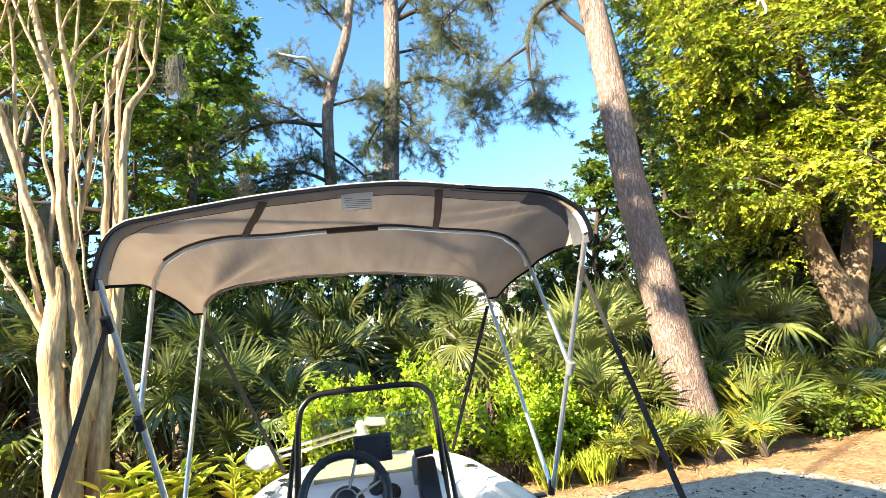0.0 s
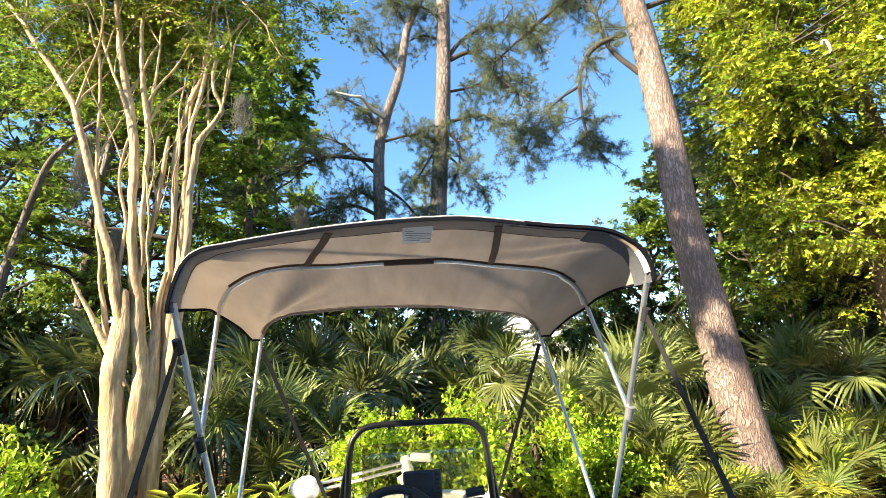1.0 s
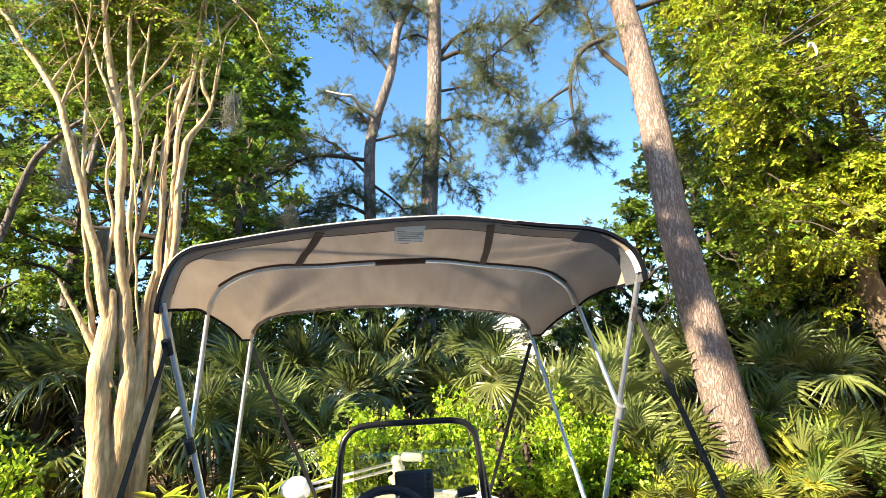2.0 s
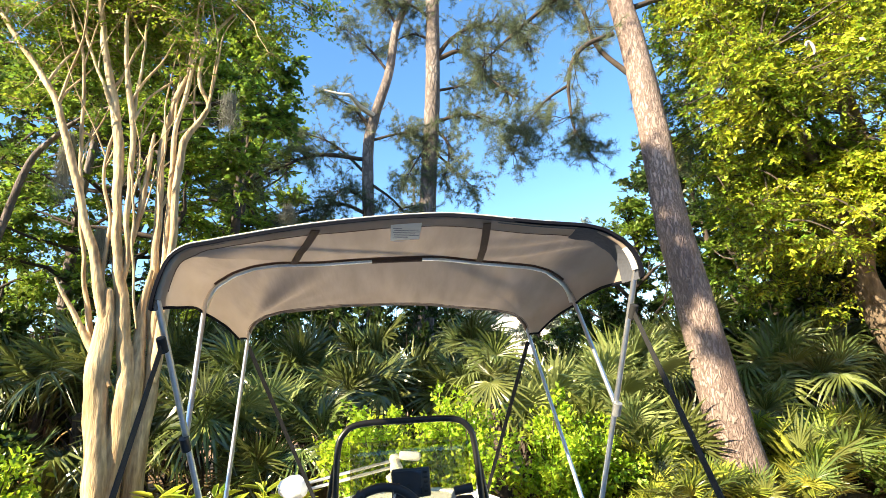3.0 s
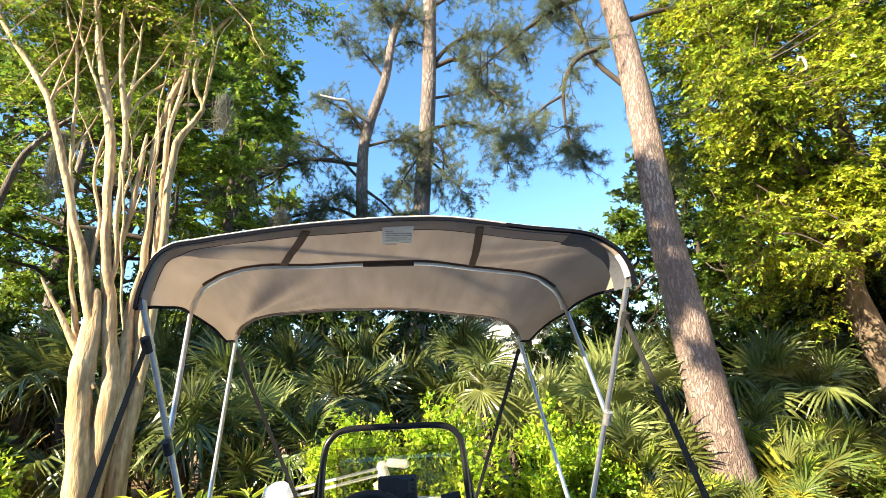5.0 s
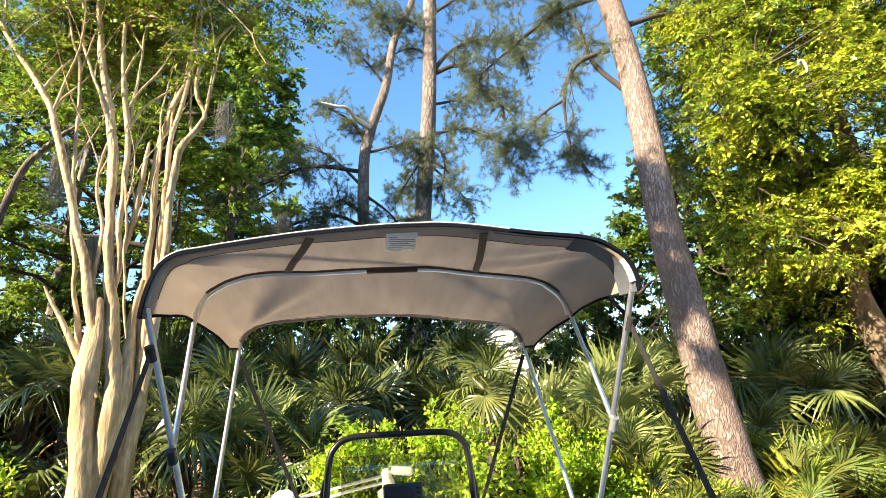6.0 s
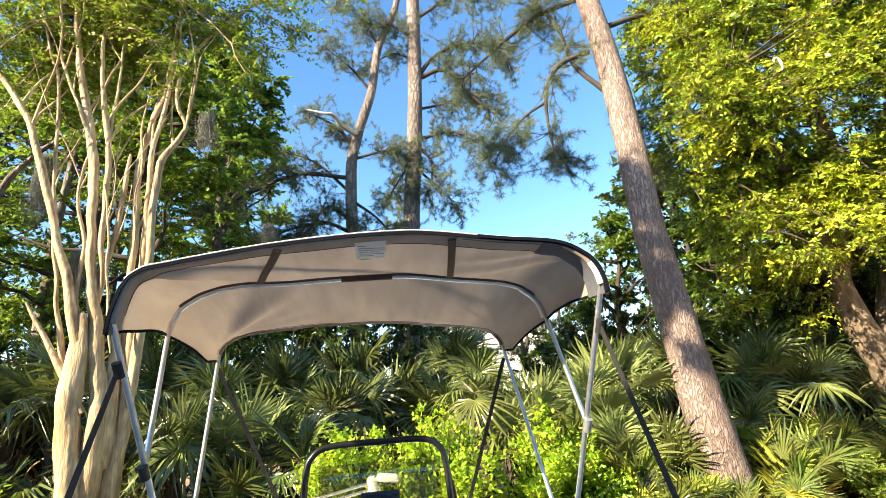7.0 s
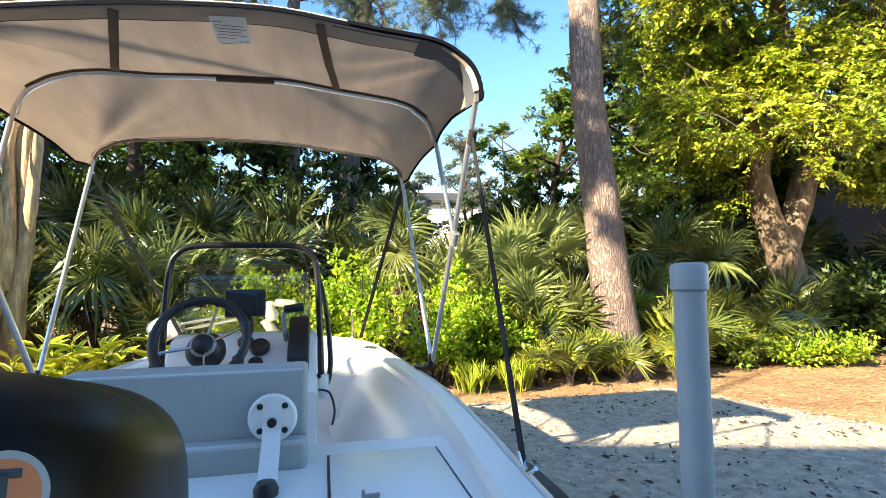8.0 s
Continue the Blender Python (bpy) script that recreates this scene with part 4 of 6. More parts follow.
def build_seat():
    seat = thing("helm_seat", (0.015, -0.44, 0.456), "grey vinyl helm seat with a swing backrest", "seat")
    part("seat_base", Shape().box((0.52, 0.38, 0.42), Matrix.Translation((0, 0.10, 0.19)), 0.02), GEL, seat, "white moulded seat box")
    cush = part("backrest", Shape().box((0.575, 0.10, 0.186), Matrix.Translation((0, -0.02, 0.535)), 0.014, 3), VINYL, seat, "grey vinyl backrest")
    part("piping", Shape().tube([(-0.275, -0.066, 0.617), (0.275, -0.066, 0.617)], 0.005, 6).tube([(-0.275, -0.068, 0.619), (-0.275, 0.03, 0.619)], 0.004, 6).tube([(0.275, -0.068, 0.619), (0.275, 0.03, 0.619)], 0.004, 6), PIPING, cush)
    low = part("lower_bolster", Shape().box((0.575, 0.13, 0.09), Matrix.Translation((0, -0.03, 0.408)), 0.02, 3), VINYL, seat, "grey vinyl lower bolster")
    part("piping", Shape().tube([(-0.282, -0.09, 0.44), (0.282, -0.09, 0.44)], 0.0075, 6), PIPING, low)
    part("seat_cushion", Shape().box((0.55, 0.34, 0.09), Matrix.Translation((0, 0.15, 0.435)), 0.03, 3), VINYL, seat)
    for x in (0.205, -0.205):
        arm = part("swing_arm", Shape().ribbon([(x, -0.108, 0.545), (x, -0.112, 0.50), (x, -0.135, 0.46), (x, -0.19, 0.415), (x, -0.232, 0.39)], 0.043, (1, 0, 0), 0.014), WHITEPL, seat, "white moulded backrest arm", smooth=60)
        part("pivot_disc", Shape().lathe([(0.058, -0.006), (0.06, 0.004), (0.054, 0.012), (0, 0.013)], pose(x, -0.098, 0.508, 90, 0, 0), 28), WHITEPL, arm, "white round pivot plate")
        for a in (45, 135, 225, 315):
            part("screw", Shape().lathe([(0.008, 0), (0.007, 0.004), (0, 0.005)], pose(x + 0.042 * math.cos(radians(a)), -0.11, 0.508 + 0.042 * math.sin(radians(a)), 90, 0, 0), 10), BLACK, arm)
        part("pivot_knob", Shape().lathe([(0.012, 0), (0.011, 0.008), (0, 0.01)], pose(x, -0.12, 0.50, 90, 0, 0), 12), BLACK, arm)
        part("arm_foot", Shape().lathe([(0.026, -0.02), (0.028, 0.0), (0.02, 0.015), (0, 0.016)], pose(x, -0.245, 0.388), 16), BLACK, arm, "black pivot foot")
    return seat


def build_outboard():
    ob = thing("outboard_motor", pose(0.03, -1.35, 0.757, -18, 0, 0) @ pose(0, -0.15, -0.78), "black outboard motor with an orange round decal", "outboard motor")
    rows = []
    lines = ((0.80, 0.13, -0.17, 0.16), (0.83, 0.165, -0.22, 0.2), (0.95, 0.18, -0.25, 0.215), (1.04, 0.182, -0.25, 0.215), (1.09, 0.179, -0.247, 0.213), (1.13, 0.172, -0.238, 0.207), (1.16, 0.157, -0.22, 0.193), (1.182, 0.132, -0.185, 0.168), (1.195, 0.095, -0.13, 0.13), (1.202, 0.035, -0.05, 0.06))
    fine = [(p.x, q.x, p.y, p.z) for p, q in zip(bend([(l[0], l[2], l[3]) for l in lines], 4), bend([(l[1], 0, 0) for l in lines], 4))]
    for z, w, a, b in fine:
        ring = []
        for k in range(129):
            t = 2 * math.pi * k / 128
            cx, sy = math.cos(t), math.sin(t)
            px = math.copysign(abs(cx) ** 0.72, cx) * w
            py = math.copysign(abs(sy) ** 0.72, sy)
            ring.append((px, py * b if py > 0 else -py * a, z + 0.02 * (py if py > 0 else 0)))
        rows.append(ring)
    s = Shape().grid(rows)
    s.f.append(tuple(range((len(fine) - 1) * 129, len(fine) * 129)))
    s.f.append(tuple(reversed(range(129))))
    cowl = part("cowl", s, COWL, ob, "glossy black engine cover", smooth=50)
    m = Matrix.Translation((0.135, -0.194, 1.107)) @ Vector((0.755, -0.62, 0.212)).to_track_quat("Z", "Y").to_matrix().to_4x4()
    part("decal_ring", Shape().lathe([(0.024, -0.02), (0.024, 0.004), (0, 0.0041)], m, 32), GREYDECAL, cowl, "grey decal ring")
    part("decal_disc", Shape().lathe([(0.019, -0.01), (0.019, 0.005), (0, 0.0051)], m, 32), ORANGE, cowl, "orange decal disc")
    part("decal_bar", Shape().box((0.006, 0.026, 0.0015), m @ Matrix.Translation((-0.003, -0.002, 0.0056))).box((0.018, 0.005, 0.0015), m @ Matrix.Translation((-0.002, 0.0105, 0.0056))), BLACK, cowl)
    part("midsection", Shape().lathe([(0.10, 0.30), (0.075, 0.42), (0.085, 0.6), (0.13, 0.80)], Matrix.Diagonal((1, 1.4, 1, 1)), 20), COWL, ob)
    part("gearcase", Shape().lathe([(0.0, -0.22), (0.05, -0.1), (0.055, 0.08), (0.03, 0.2), (0, 0.24)], pose(0, 0.02, 0.22, -90, 0, 0), 16), COWL, ob)
    part("skeg", Shape().box((0.02, 0.16, 0.16), Matrix.Translation((0, 0, 0.14)), 0.006), COWL, ob)
    part("cavitation_plate", Shape().box((0.16, 0.34, 0.012), Matrix.Translation((0, -0.02, 0.34)), 0.005), COWL, ob)
    prop = Shape().lathe([(0.03, -0.08), (0.035, 0), (0.0, 0.03)], pose(0, -0.24, 0.22, -90, 0, 0), 12)
    for k in range(3):
        prop.box((0.07, 0.006, 0.1), Matrix.Translation((0, -0.24, 0.22)) @ pose(0, 0, 0, 0, 120 * k, 0) @ Matrix.Translation((0, 0, 0.075)) @ pose(0, 0, 0, 0, 0, 30), 0.003)
    part("propeller", prop, GALV, ob, "grey three-bladed propeller")
    part("bracket", Shape().box((0.22, 0.10, 0.3), Matrix.Translation((0, 0.14, 0.70)), 0.02), COWL, ob)
    return ob


def build_trolling_motor():
    tm = thing("trolling_motor", (0, 0, 0), "white trolling motor folded across the bow deck", "trolling motor")
    part("mount", Shape().box((0.16, 0.2, 0.05), Matrix.Translation((0.02, 2.24, 0.905)), 0.012), WHITEPL, tm)
    part("arm", Shape().tube([(-0.02, 2.28, 0.92), (-0.1, 2.28, 1.04)], 0.035, 10), WHITEPL, tm)
    head = part("head", Shape().box((0.17, 0.11, 0.06), pose(0.06, 2.28, 1.16, 0, 6, 0), 0.026, 3), WHITEPL, tm, "white rounded control head")
    part("collar", Shape().lathe([(0.04, -0.07), (0.05, -0.02), (0.036, 0.02), (0.042, 0.05), (0.025, 0.08)], pose(-0.05, 2.28, 1.10, 0, -10, 0), 16), WHITEPL, head)
    for dz in (0.0, 0.045):
        part("shaft", Shape().tube([(-0.06, 2.28, 1.09 + dz), (-0.74, 2.3, 0.965 + dz)], 0.012, 10), ALU, tm, "bright metal shaft")
    pod = part("motor_pod", Shape().lathe([(0.0, -0.12), (0.05, -0.1), (0.085, -0.03), (0.09, 0.03), (0.06, 0.09), (0.0, 0.11)], pose(-0.81, 2.3, 0.99, 90, 0, 70), 24), WHITEPL, tm, "white round motor pod")
    return tm


build_trailer()
build_boat()
build_bimini()
build_console()
build_seat()
build_outboard()
build_trolling_motor()


# ---- plants ----
def limb_tube(shape, pts, r0, r1, sides=8, n=5):
    line = bend(pts, n)
    k = len(line) - 1
    shape.tube(line, [r0 + (r1 - r0) * i / k for i in range(k + 1)], sides)
    return line


def wander(rng, p, d, length, steps=5, amount=0.25, lift=0.1):
    """A crooked line from p along d."""
    p, d = Vector(p), Vector(d).normalized()
    pts = [p.copy()]
    for _ in range(steps):
        d = (d + Vector(rng.normal(size=3) * amount) + Vector((0, 0, lift))).normalized()
        p = p + d * (length / steps)
        pts.append(p.copy())
    return pts


def broadleaf(name, x, y, height, spread, base, leaf, bark, rng, label, category="tree", clumps=60, per=207, size=(0.16, 0.085), trunk_r=0.14, lean=(0, 0), squash=0.7, group=""):
    """A broad-leaved tree: trunk, limbs that fork, and leaves in clumps round the limb ends."""
    root = thing(name, (x, y, -0.05), label, category, group)
    top = Vector((lean[0], lean[1], height * 0.8))
    tr = Shape()
    line = limb_tube(tr, [(0, 0, 0), (lean[0] * 0.2 + rng.normal() * 0.15, lean[1] * 0.2, height * 0.28), (lean[0] * 0.6 + rng.normal() * 0.25, lean[1] * 0.6, height * 0.55), top], trunk_r * 1.25, trunk_r * 0.25, 10)
    part("trunk", tr, bark, root)
    li, ends = Shape(), []
    count = max(7, clumps // 5)
    for k in range(count):
        t = base / height + (0.92 - base / height) * (k + rng.random()) / count
        p = line[min(len(line) - 1, int(t / 0.8 * (len(line) - 1)))] if t < 0.8 else line[-1]
        a = 2.4 * k + rng.random()
        reach = spread * (0.55 + 0.5 * rng.random()) * (1.0 - 0.55 * max(0, (t - 0.5) / 0.5))
        up = 0.15 + 0.7 * t * rng.random()
        pts = wander(rng, p, (math.cos(a), math.sin(a), up), reach, 5, 0.22, 0.06)
        li.tube(pts, [trunk_r * 0.42 * (1 - 0.17 * i) for i in range(6)], 6)
        ends += [pts[-1], pts[-2], pts[-3]]
        for _ in range(2):
            q = pts[2 + int(rng.integers(0, 3))]
            sub = wander(rng, q, (rng.normal(), rng.normal(), 0.3), reach * 0.45, 3, 0.3, 0.05)
            li.tube(sub, [trunk_r * 0.16, trunk_r * 0.12, trunk_r * 0.08, trunk_r * 0.04], 5)
            ends.append(sub[-1])
    tagged(part("branchwork", li, bark, root, smooth=60), kind="stuff")
    idx = rng.integers(0, len(ends), clumps)
    cs = np.array([ends[i] for i in idx]) + rng.normal(size=(clumps, 3)) * spread * 0.09
    heads = unit(cs - np.array([lean[0] * 0.6, lean[1] * 0.6, height * 0.5])) * np.array([1, 1, 0.5])
    p, d, n, L, W, foot, end = spray_leaves(rng, cs, heads, 9, spread * rng.uniform(0.12, 0.28, clumps), per // 9, size[0], size[1], flat=squash * 0.55)
    tagged(part("branchwork", twig_mesh("twig", foot, end, 0.007, bark), bark, root), kind="stuff")
    keep = p[:, 2] > base * 0.55
    part("crown", leaf_mesh("crown", p[keep], d[keep], n[keep], L[keep], W[keep], leaf, droop=0.12, simple=True), leaf, root)
    return root


def needle_tufts(rng, centres, per, length, thick, mat, out=None):
    """Tufts of long needles, each a slim three-cornered blade."""
    n = len(centres) * per
    c = np.repeat(centres, per, 0)
    d = unit(rng.normal(size=(n, 3)) + (0 if out is None else np.repeat(out, per, 0) * 0.8))
    s = unit(np.cross(d, rng.normal(size=(n, 3)))) * thick
    L = length * rng.uniform(0.6, 1.15, (n, 1))
    a = c + d * 0.015
    tip = a + d * L - np.array([0, 0, 0.12]) * L
    v = np.stack([a - s, a + s, tip], 1).reshape(-1, 3)
    return fast_mesh("needles", v, (np.arange(n) * 3)[:, None] + np.array([[0, 1, 2]]), mat)


def pine(name, trunk, radii, branches, rng, label, bark, needle_len=0.24, per=34, spray=7, thick=0.004, sides=18, tips=1.0, high=()):
    """A pine: leaning trunk, bare crooked boughs and tufts of needles on twigs near their ends. branches: (points, radius)."""
    root = thing(name, trunk[0], label, "pine tree")
    o = Vector(trunk[0])
    tr = Shape()
    line = bend([Vector(p) - o for p in trunk], 8)
    k = len(line) - 1
    rr = [radii[0] + (radii[1] - radii[0]) * (i / k) + (0.16 * radii[0] * (1 - i / 5) ** 2 if i < 5 else 0) for i in range(k + 1)]
    tr.tube(line, rr, sides)
    for i, v in enumerate(tr.v):
        q = 1 + 0.05 * noise.noise((v[0] * 6, v[1] * 6, v[2] * 2))
        c = line[min(k, i // sides)]
        tr.v[i] = (c.x + (v[0] - c.x) * q, c.y + (v[1] - c.y) * q, v[2])
    part("trunk", tr, bark, root)
    tufts, outs = [], []
    for pts, r in branches:
        b = Shape()
        ln = limb_tube(b, [Vector(p) - o for p in pts], r, r * 0.3, 8, 5)
        for j in range(int(len(ln) * 0.25), len(ln)):
            if j < len(ln) - 2 and rng.random() < 0.5:
                continue
            for _ in range(spray):
                d = Vector(rng.normal(size=3)) + (ln[j] - ln[max(0, j - 3)]).normalized() * 0.8
                d.z = d.z * 0.6 - 0.15
                tw = wander(rng, ln[j], d, rng.uniform(0.3, 1.15) * tips, 4, 0.34, -0.03)
                b.tube(tw, [r * 0.2, r * 0.16, r * 0.12, r * 0.09, 0.004], 4, caps=False)
                for q in tw[2:]:
                    tufts.append(q)
                    outs.append((tw[-1] - tw[0]).normalized())
                    if rng.random() < 0.7:
                        e = wander(rng, q, Vector(rng.normal(size=3)) + d.normalized() * 0.6, rng.uniform(0.14, 0.34) * tips, 2, 0.3, 0.0)
                        b.tube(e, [r * 0.08, r * 0.06, 0.003], 3, caps=False)
                        tufts += e[1:]
                        outs += [(e[-1] - e[0]).normalized()] * 2
        part("bough", b, DARKWOOD, root, smooth=60)
    for c, rad, cnt in high:
        b = Shape()
        for _ in range(cnt):
            e = Vector(c) - o + Vector(rng.normal(size=3)) * rad
            tw = wander(rng, e, Vector(rng.normal(size=3)), 0.6 * tips, 3, 0.3, 0.0)
            b.tube(tw, [0.02, 0.014, 0.01, 0.005], 4, caps=False)
            for q in tw:
                tufts.append(q)
                outs.append((tw[-1] - tw[0]).normalized())
        tagged(part("branchwork", b, DARKWOOD, root, smooth=60), kind="stuff")
    part("needle_foliage", needle_tufts(rng, np.array(tufts), per, needle_len, thick, NEEDLE, np.array(outs)), NEEDLE, root)
    return root


def frond_mesh(name, rng, mat, petiole=0.75, length=0.62, segs=36, droop=0.35, spreadang=250, arch=0.5, lift=0.0, fuse=0.2, nod=0.0):
    """A palmetto leaf: a bowed stalk and a pleated fan, whole near the stalk and parted into narrow blades towards the rim."""
    s = Shape()
    stalk = [Vector((arch * petiole * (t ** 2), 0, petiole * t * (1 - 0.22 * arch * t))) for t in [k / 5 for k in range(6)]]
    s.tube(stalk, [0.016, 0.013, 0.011, 0.010, 0.009, 0.007], 5)
    tip = stalk[-1]
    ax = (stalk[-1] - stalk[-2]).normalized()
    ax = (ax + Vector((0.1 + 0.35 * arch, 0, -0.1 * arch))).normalized()
    ax = (Matrix.Rotation(radians(nod), 3, "Y") @ ax).normalized()
    side = Vector((0, 1, 0))
    nrm = ax.cross(side).normalized() * -1

    def ray_of(t):
        a = radians(spreadang * (t - 0.5))
        return (ax * math.cos(a) + side * math.sin(a) + nrm * (lift + 0.12 * abs(t - 0.5))).normalized()

    verts, faces = [tip], []
    for k in range(segs + 1):
        t = k / segs
        L = length * (1.0 - 0.25 * abs(2 * t - 1) ** 2)
        verts.append(tip + ray_of(t) * L * fuse + nrm * (0.009 if k % 2 else -0.009))
    for k in range(segs):
        t = (k + 0.5) / segs
        d = ray_of(t)
        L = length * (1.0 - 0.25 * abs(2 * t - 1) ** 2) * rng.uniform(0.85, 1.1)
        cr = d.cross(nrm).normalized()
        tilt = 0.55 if k % 2 else -0.55
        half = (verts[k + 2] - verts[k + 1]).length * 0.5
        dr = droop * rng.uniform(0.5, 1.6)
        bow = (cr * rng.normal() + nrm * rng.normal()) * 0.09 * L
        last = (k + 1, k + 2)
        faces.append((0, k + 1, k + 2))
        for u, ww in (((0.5, 1.25), (0.75, 0.9)) if fuse < 0.3 else ((0.62, 0.9), (0.82, 0.55))):
            p = tip + d * L * u + Vector((0, 0, -dr * L * max(0, u - max(0.3, fuse)) ** 1.6)) + bow * (u - 0.42)
            off = cr * half * ww + nrm * half * ww * tilt
            i0 = len(verts)
            verts += [p + off, p - off] if (p + off - verts[last[0]]).length < (p - off - verts[last[0]]).length else [p - off, p + off]
            faces.append((last[0], last[1], i0 + 1, i0))
            last = (i0, i0 + 1)
        verts.append(tip + d * L + Vector((0, 0, -dr * L * 0.7 ** 1.6)) + bow * 0.7)
        faces.append((last[0], last[1], len(verts) - 1))
    s.add(verts, faces)
    return s.mesh(name, mat, 0)


def build_palmettos(rng):
    fronds = [frond_mesh("frond", rng, LEAF_PALM, petiole=p, length=l, droop=d, arch=a, spreadang=sp, segs=30, nod=nd)
              for p, l, d, a, sp, nd in ((0.75, 0.72, 0.2, 0.10, 230, 0), (0.9, 0.76, 0.35, 0.15, 215, 8), (0.65, 0.70, 0.15, 0.05, 250, 0))]
    nodding = [frond_mesh("frond", rng, LEAF_PALM, petiole=p, length=l, droop=d, arch=a, spreadang=sp, segs=30, nod=nd)
               for p, l, d, a, sp, nd in ((0.8, 0.74, 0.7, 0.2, 230, 55), (0.7, 0.70, 0.9, 0.15, 260, 80), (0.85, 0.78, 1.4, 0.25, 210, 45))]
    young = [frond_mesh("frond", rng, LEAF_PALM2, petiole=p, length=l, droop=d, arch=a, spreadang=sp, segs=24)
             for p, l, d, a, sp in ((0.6, 0.56, 0.1, 0.1, 190), (0.7, 0.52, 0.25, 0.2, 220), (0.4, 0.56, 0.05, 0.12, 150))]
    broad = [frond_mesh("frond", rng, LEAF_PALM_LIT, petiole=p, length=l, droop=d, arch=a, spreadang=sp, segs=44, fuse=0.4)
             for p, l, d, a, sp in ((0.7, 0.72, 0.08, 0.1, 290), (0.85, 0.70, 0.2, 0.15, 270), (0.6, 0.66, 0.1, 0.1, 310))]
    dead = [frond_mesh("dry_frond", rng, DEADPALM, petiole=0.7, length=0.5, droop=2.6, arch=1.0, spreadang=110, segs=18)]
    spots = []
    # tall fan palms behind the shrubs: place, height of the trunk, number of leaves, scale
    for x, y, h, k, sc in ((-4.6, 6.6, 1.3, 15, 1.15), (-3.5, 7.3, 1.5, 16, 1.2), (-2.4, 6.7, 1.2, 16, 1.15), (-1.5, 7.5, 1.3, 15, 1.15), (-0.6, 6.8, 0.95, 15, 1.1),
                           (0.3, 7.4, 1.0, 15, 1.15), (1.2, 7.0, 0.85, 14, 1.05), (-5.8, 7.6, 1.4, 14, 1.2), (-1.0, 5.7, 0.45, 12, 0.95), (-2.6, 5.6, 0.7, 13, 1.0),
                           (2.0, 6.3, 0.7, 13, 1.0), (2.8, 6.8, 0.75, 13, 1.1), (3.4, 5.9, 1.0, 13, 1.0), (-3.4, 5.4, 0.5, 11, 1.0), (-7.2, 6.3, 1.0, 13, 1.2), (-6.6, 4.6, 0.7, 12, 1.1),
                           (5.2, 6.9, 1.3, 15, 1.1), (6.2, 6.0, 1.0, 14, 1.1), (7.3, 6.4, 1.2, 15, 1.1), (7.7, 5.05, 0.3, 9, 0.95), (8.6, 6.2, 0.8, 13, 1.1), (9.8, 6.9, 1.0, 13, 1.1), (4.9, 8.0, 1.2, 15, 1.15), (6.6, 8.3, 2.0, 14, 1.15), (1.6, 8.6, 1.6, 14, 1.2), (-0.4, 8.9, 1.5, 14, 1.2), (11.2, 6.0, 0.8, 12, 1.1), (-4.2, 5.9, 0.2, 9, 0.9), (-2.0, 6.0, 0.15, 9, 0.9), (-1.7, 5.3, 0.1, 8, 0.8), (-0.3, 5.8, 0.1, 9, 0.85), (0.9, 5.9, 0.2, 9, 0.9), (1.5, 5.75, 1.15, 9, 0.9), (-5.4, 6.2, 0.2, 9, 1.0), (6.75, 5.65, 0.95, 9, 0.9), (8.0, 5.2, 0.1, 9, 0.8)):
        spots.append((x, y, h * 1.1 + 0.08, k + 3, sc * 0.92, 0))
    for x, y, h, k, sc in ((3.2, 4.75, 0.2, 15, 1.0), (3.75, 4.4, 0.05, 13, 0.85), (2.75, 5.3, 0.5, 14, 1.05), (5.15, 4.6, 0.1, 15, 1.0), (5.75, 4.95, 0.2, 14, 1.0), (6.4, 5.3, 0.4, 13, 1.0), (2.3, 5.3, 0.6, 13, 1.0), (4.15, 4.2, 0.02, 10, 0.7), (3.4, 4.25, 0.02, 10, 0.7), (4.9, 4.2, 0.02, 9, 0.65), (3.9, 5.1, 0.35, 14, 1.1), (5.3, 5.4, 0.4, 14, 1.1), (6.9, 4.95, 0.1, 12, 0.9), (7.6, 5.0, 0.15, 13, 0.95), (3.0, 4.3, 0.02, 10, 0.7)):
        spots.append((x, y, h, k + 8, sc * 0.8, 1))
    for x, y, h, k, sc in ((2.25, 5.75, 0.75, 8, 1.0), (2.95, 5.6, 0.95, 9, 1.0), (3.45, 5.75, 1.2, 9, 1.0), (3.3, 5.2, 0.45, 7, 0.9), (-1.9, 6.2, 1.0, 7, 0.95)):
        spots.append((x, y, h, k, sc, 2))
    stem_cache = {}
    for x, y, h, k, sc, kind in spots:
        root = thing("palmetto", (x, y, 0), "green fan palmetto with pleated leaves and dry skirts" if kind == 0 else "low yellow-green palmetto beside the pine trunk" if kind == 1 else "fan palmetto with broad round leaves in a painted sunlit green", "palm", "palmettos under the trees")
        key = (round(h, 2), kind)
        rad = 0.04 if kind == 1 else 0.10
        if key not in stem_cache:
            st = Shape()
            lv = [(rad + 0.02 * rng.random(), 0.12 * j) for j in range(int(h / 0.12) + 2)]
            st.lathe([(rad * 1.2, -0.05)] + lv + [(0.03, lv[-1][1] + 0.08)], None, 10)
            for j in range(int(h * 22)):
                a, z = rng.uniform(0, 6.28), rng.uniform(0.05, h)
                st.tube([(rad * math.cos(a), rad * math.sin(a), z), (rad * 2 * math.cos(a), rad * 2 * math.sin(a), z + 0.16)], [0.022, 0.008], 4)
            stem_cache[key] = st.mesh("stem", DARKWOOD)
        part("stem", stem_cache[key], DARKWOOD, root)
        pool = (fronds, young, broad)[kind]
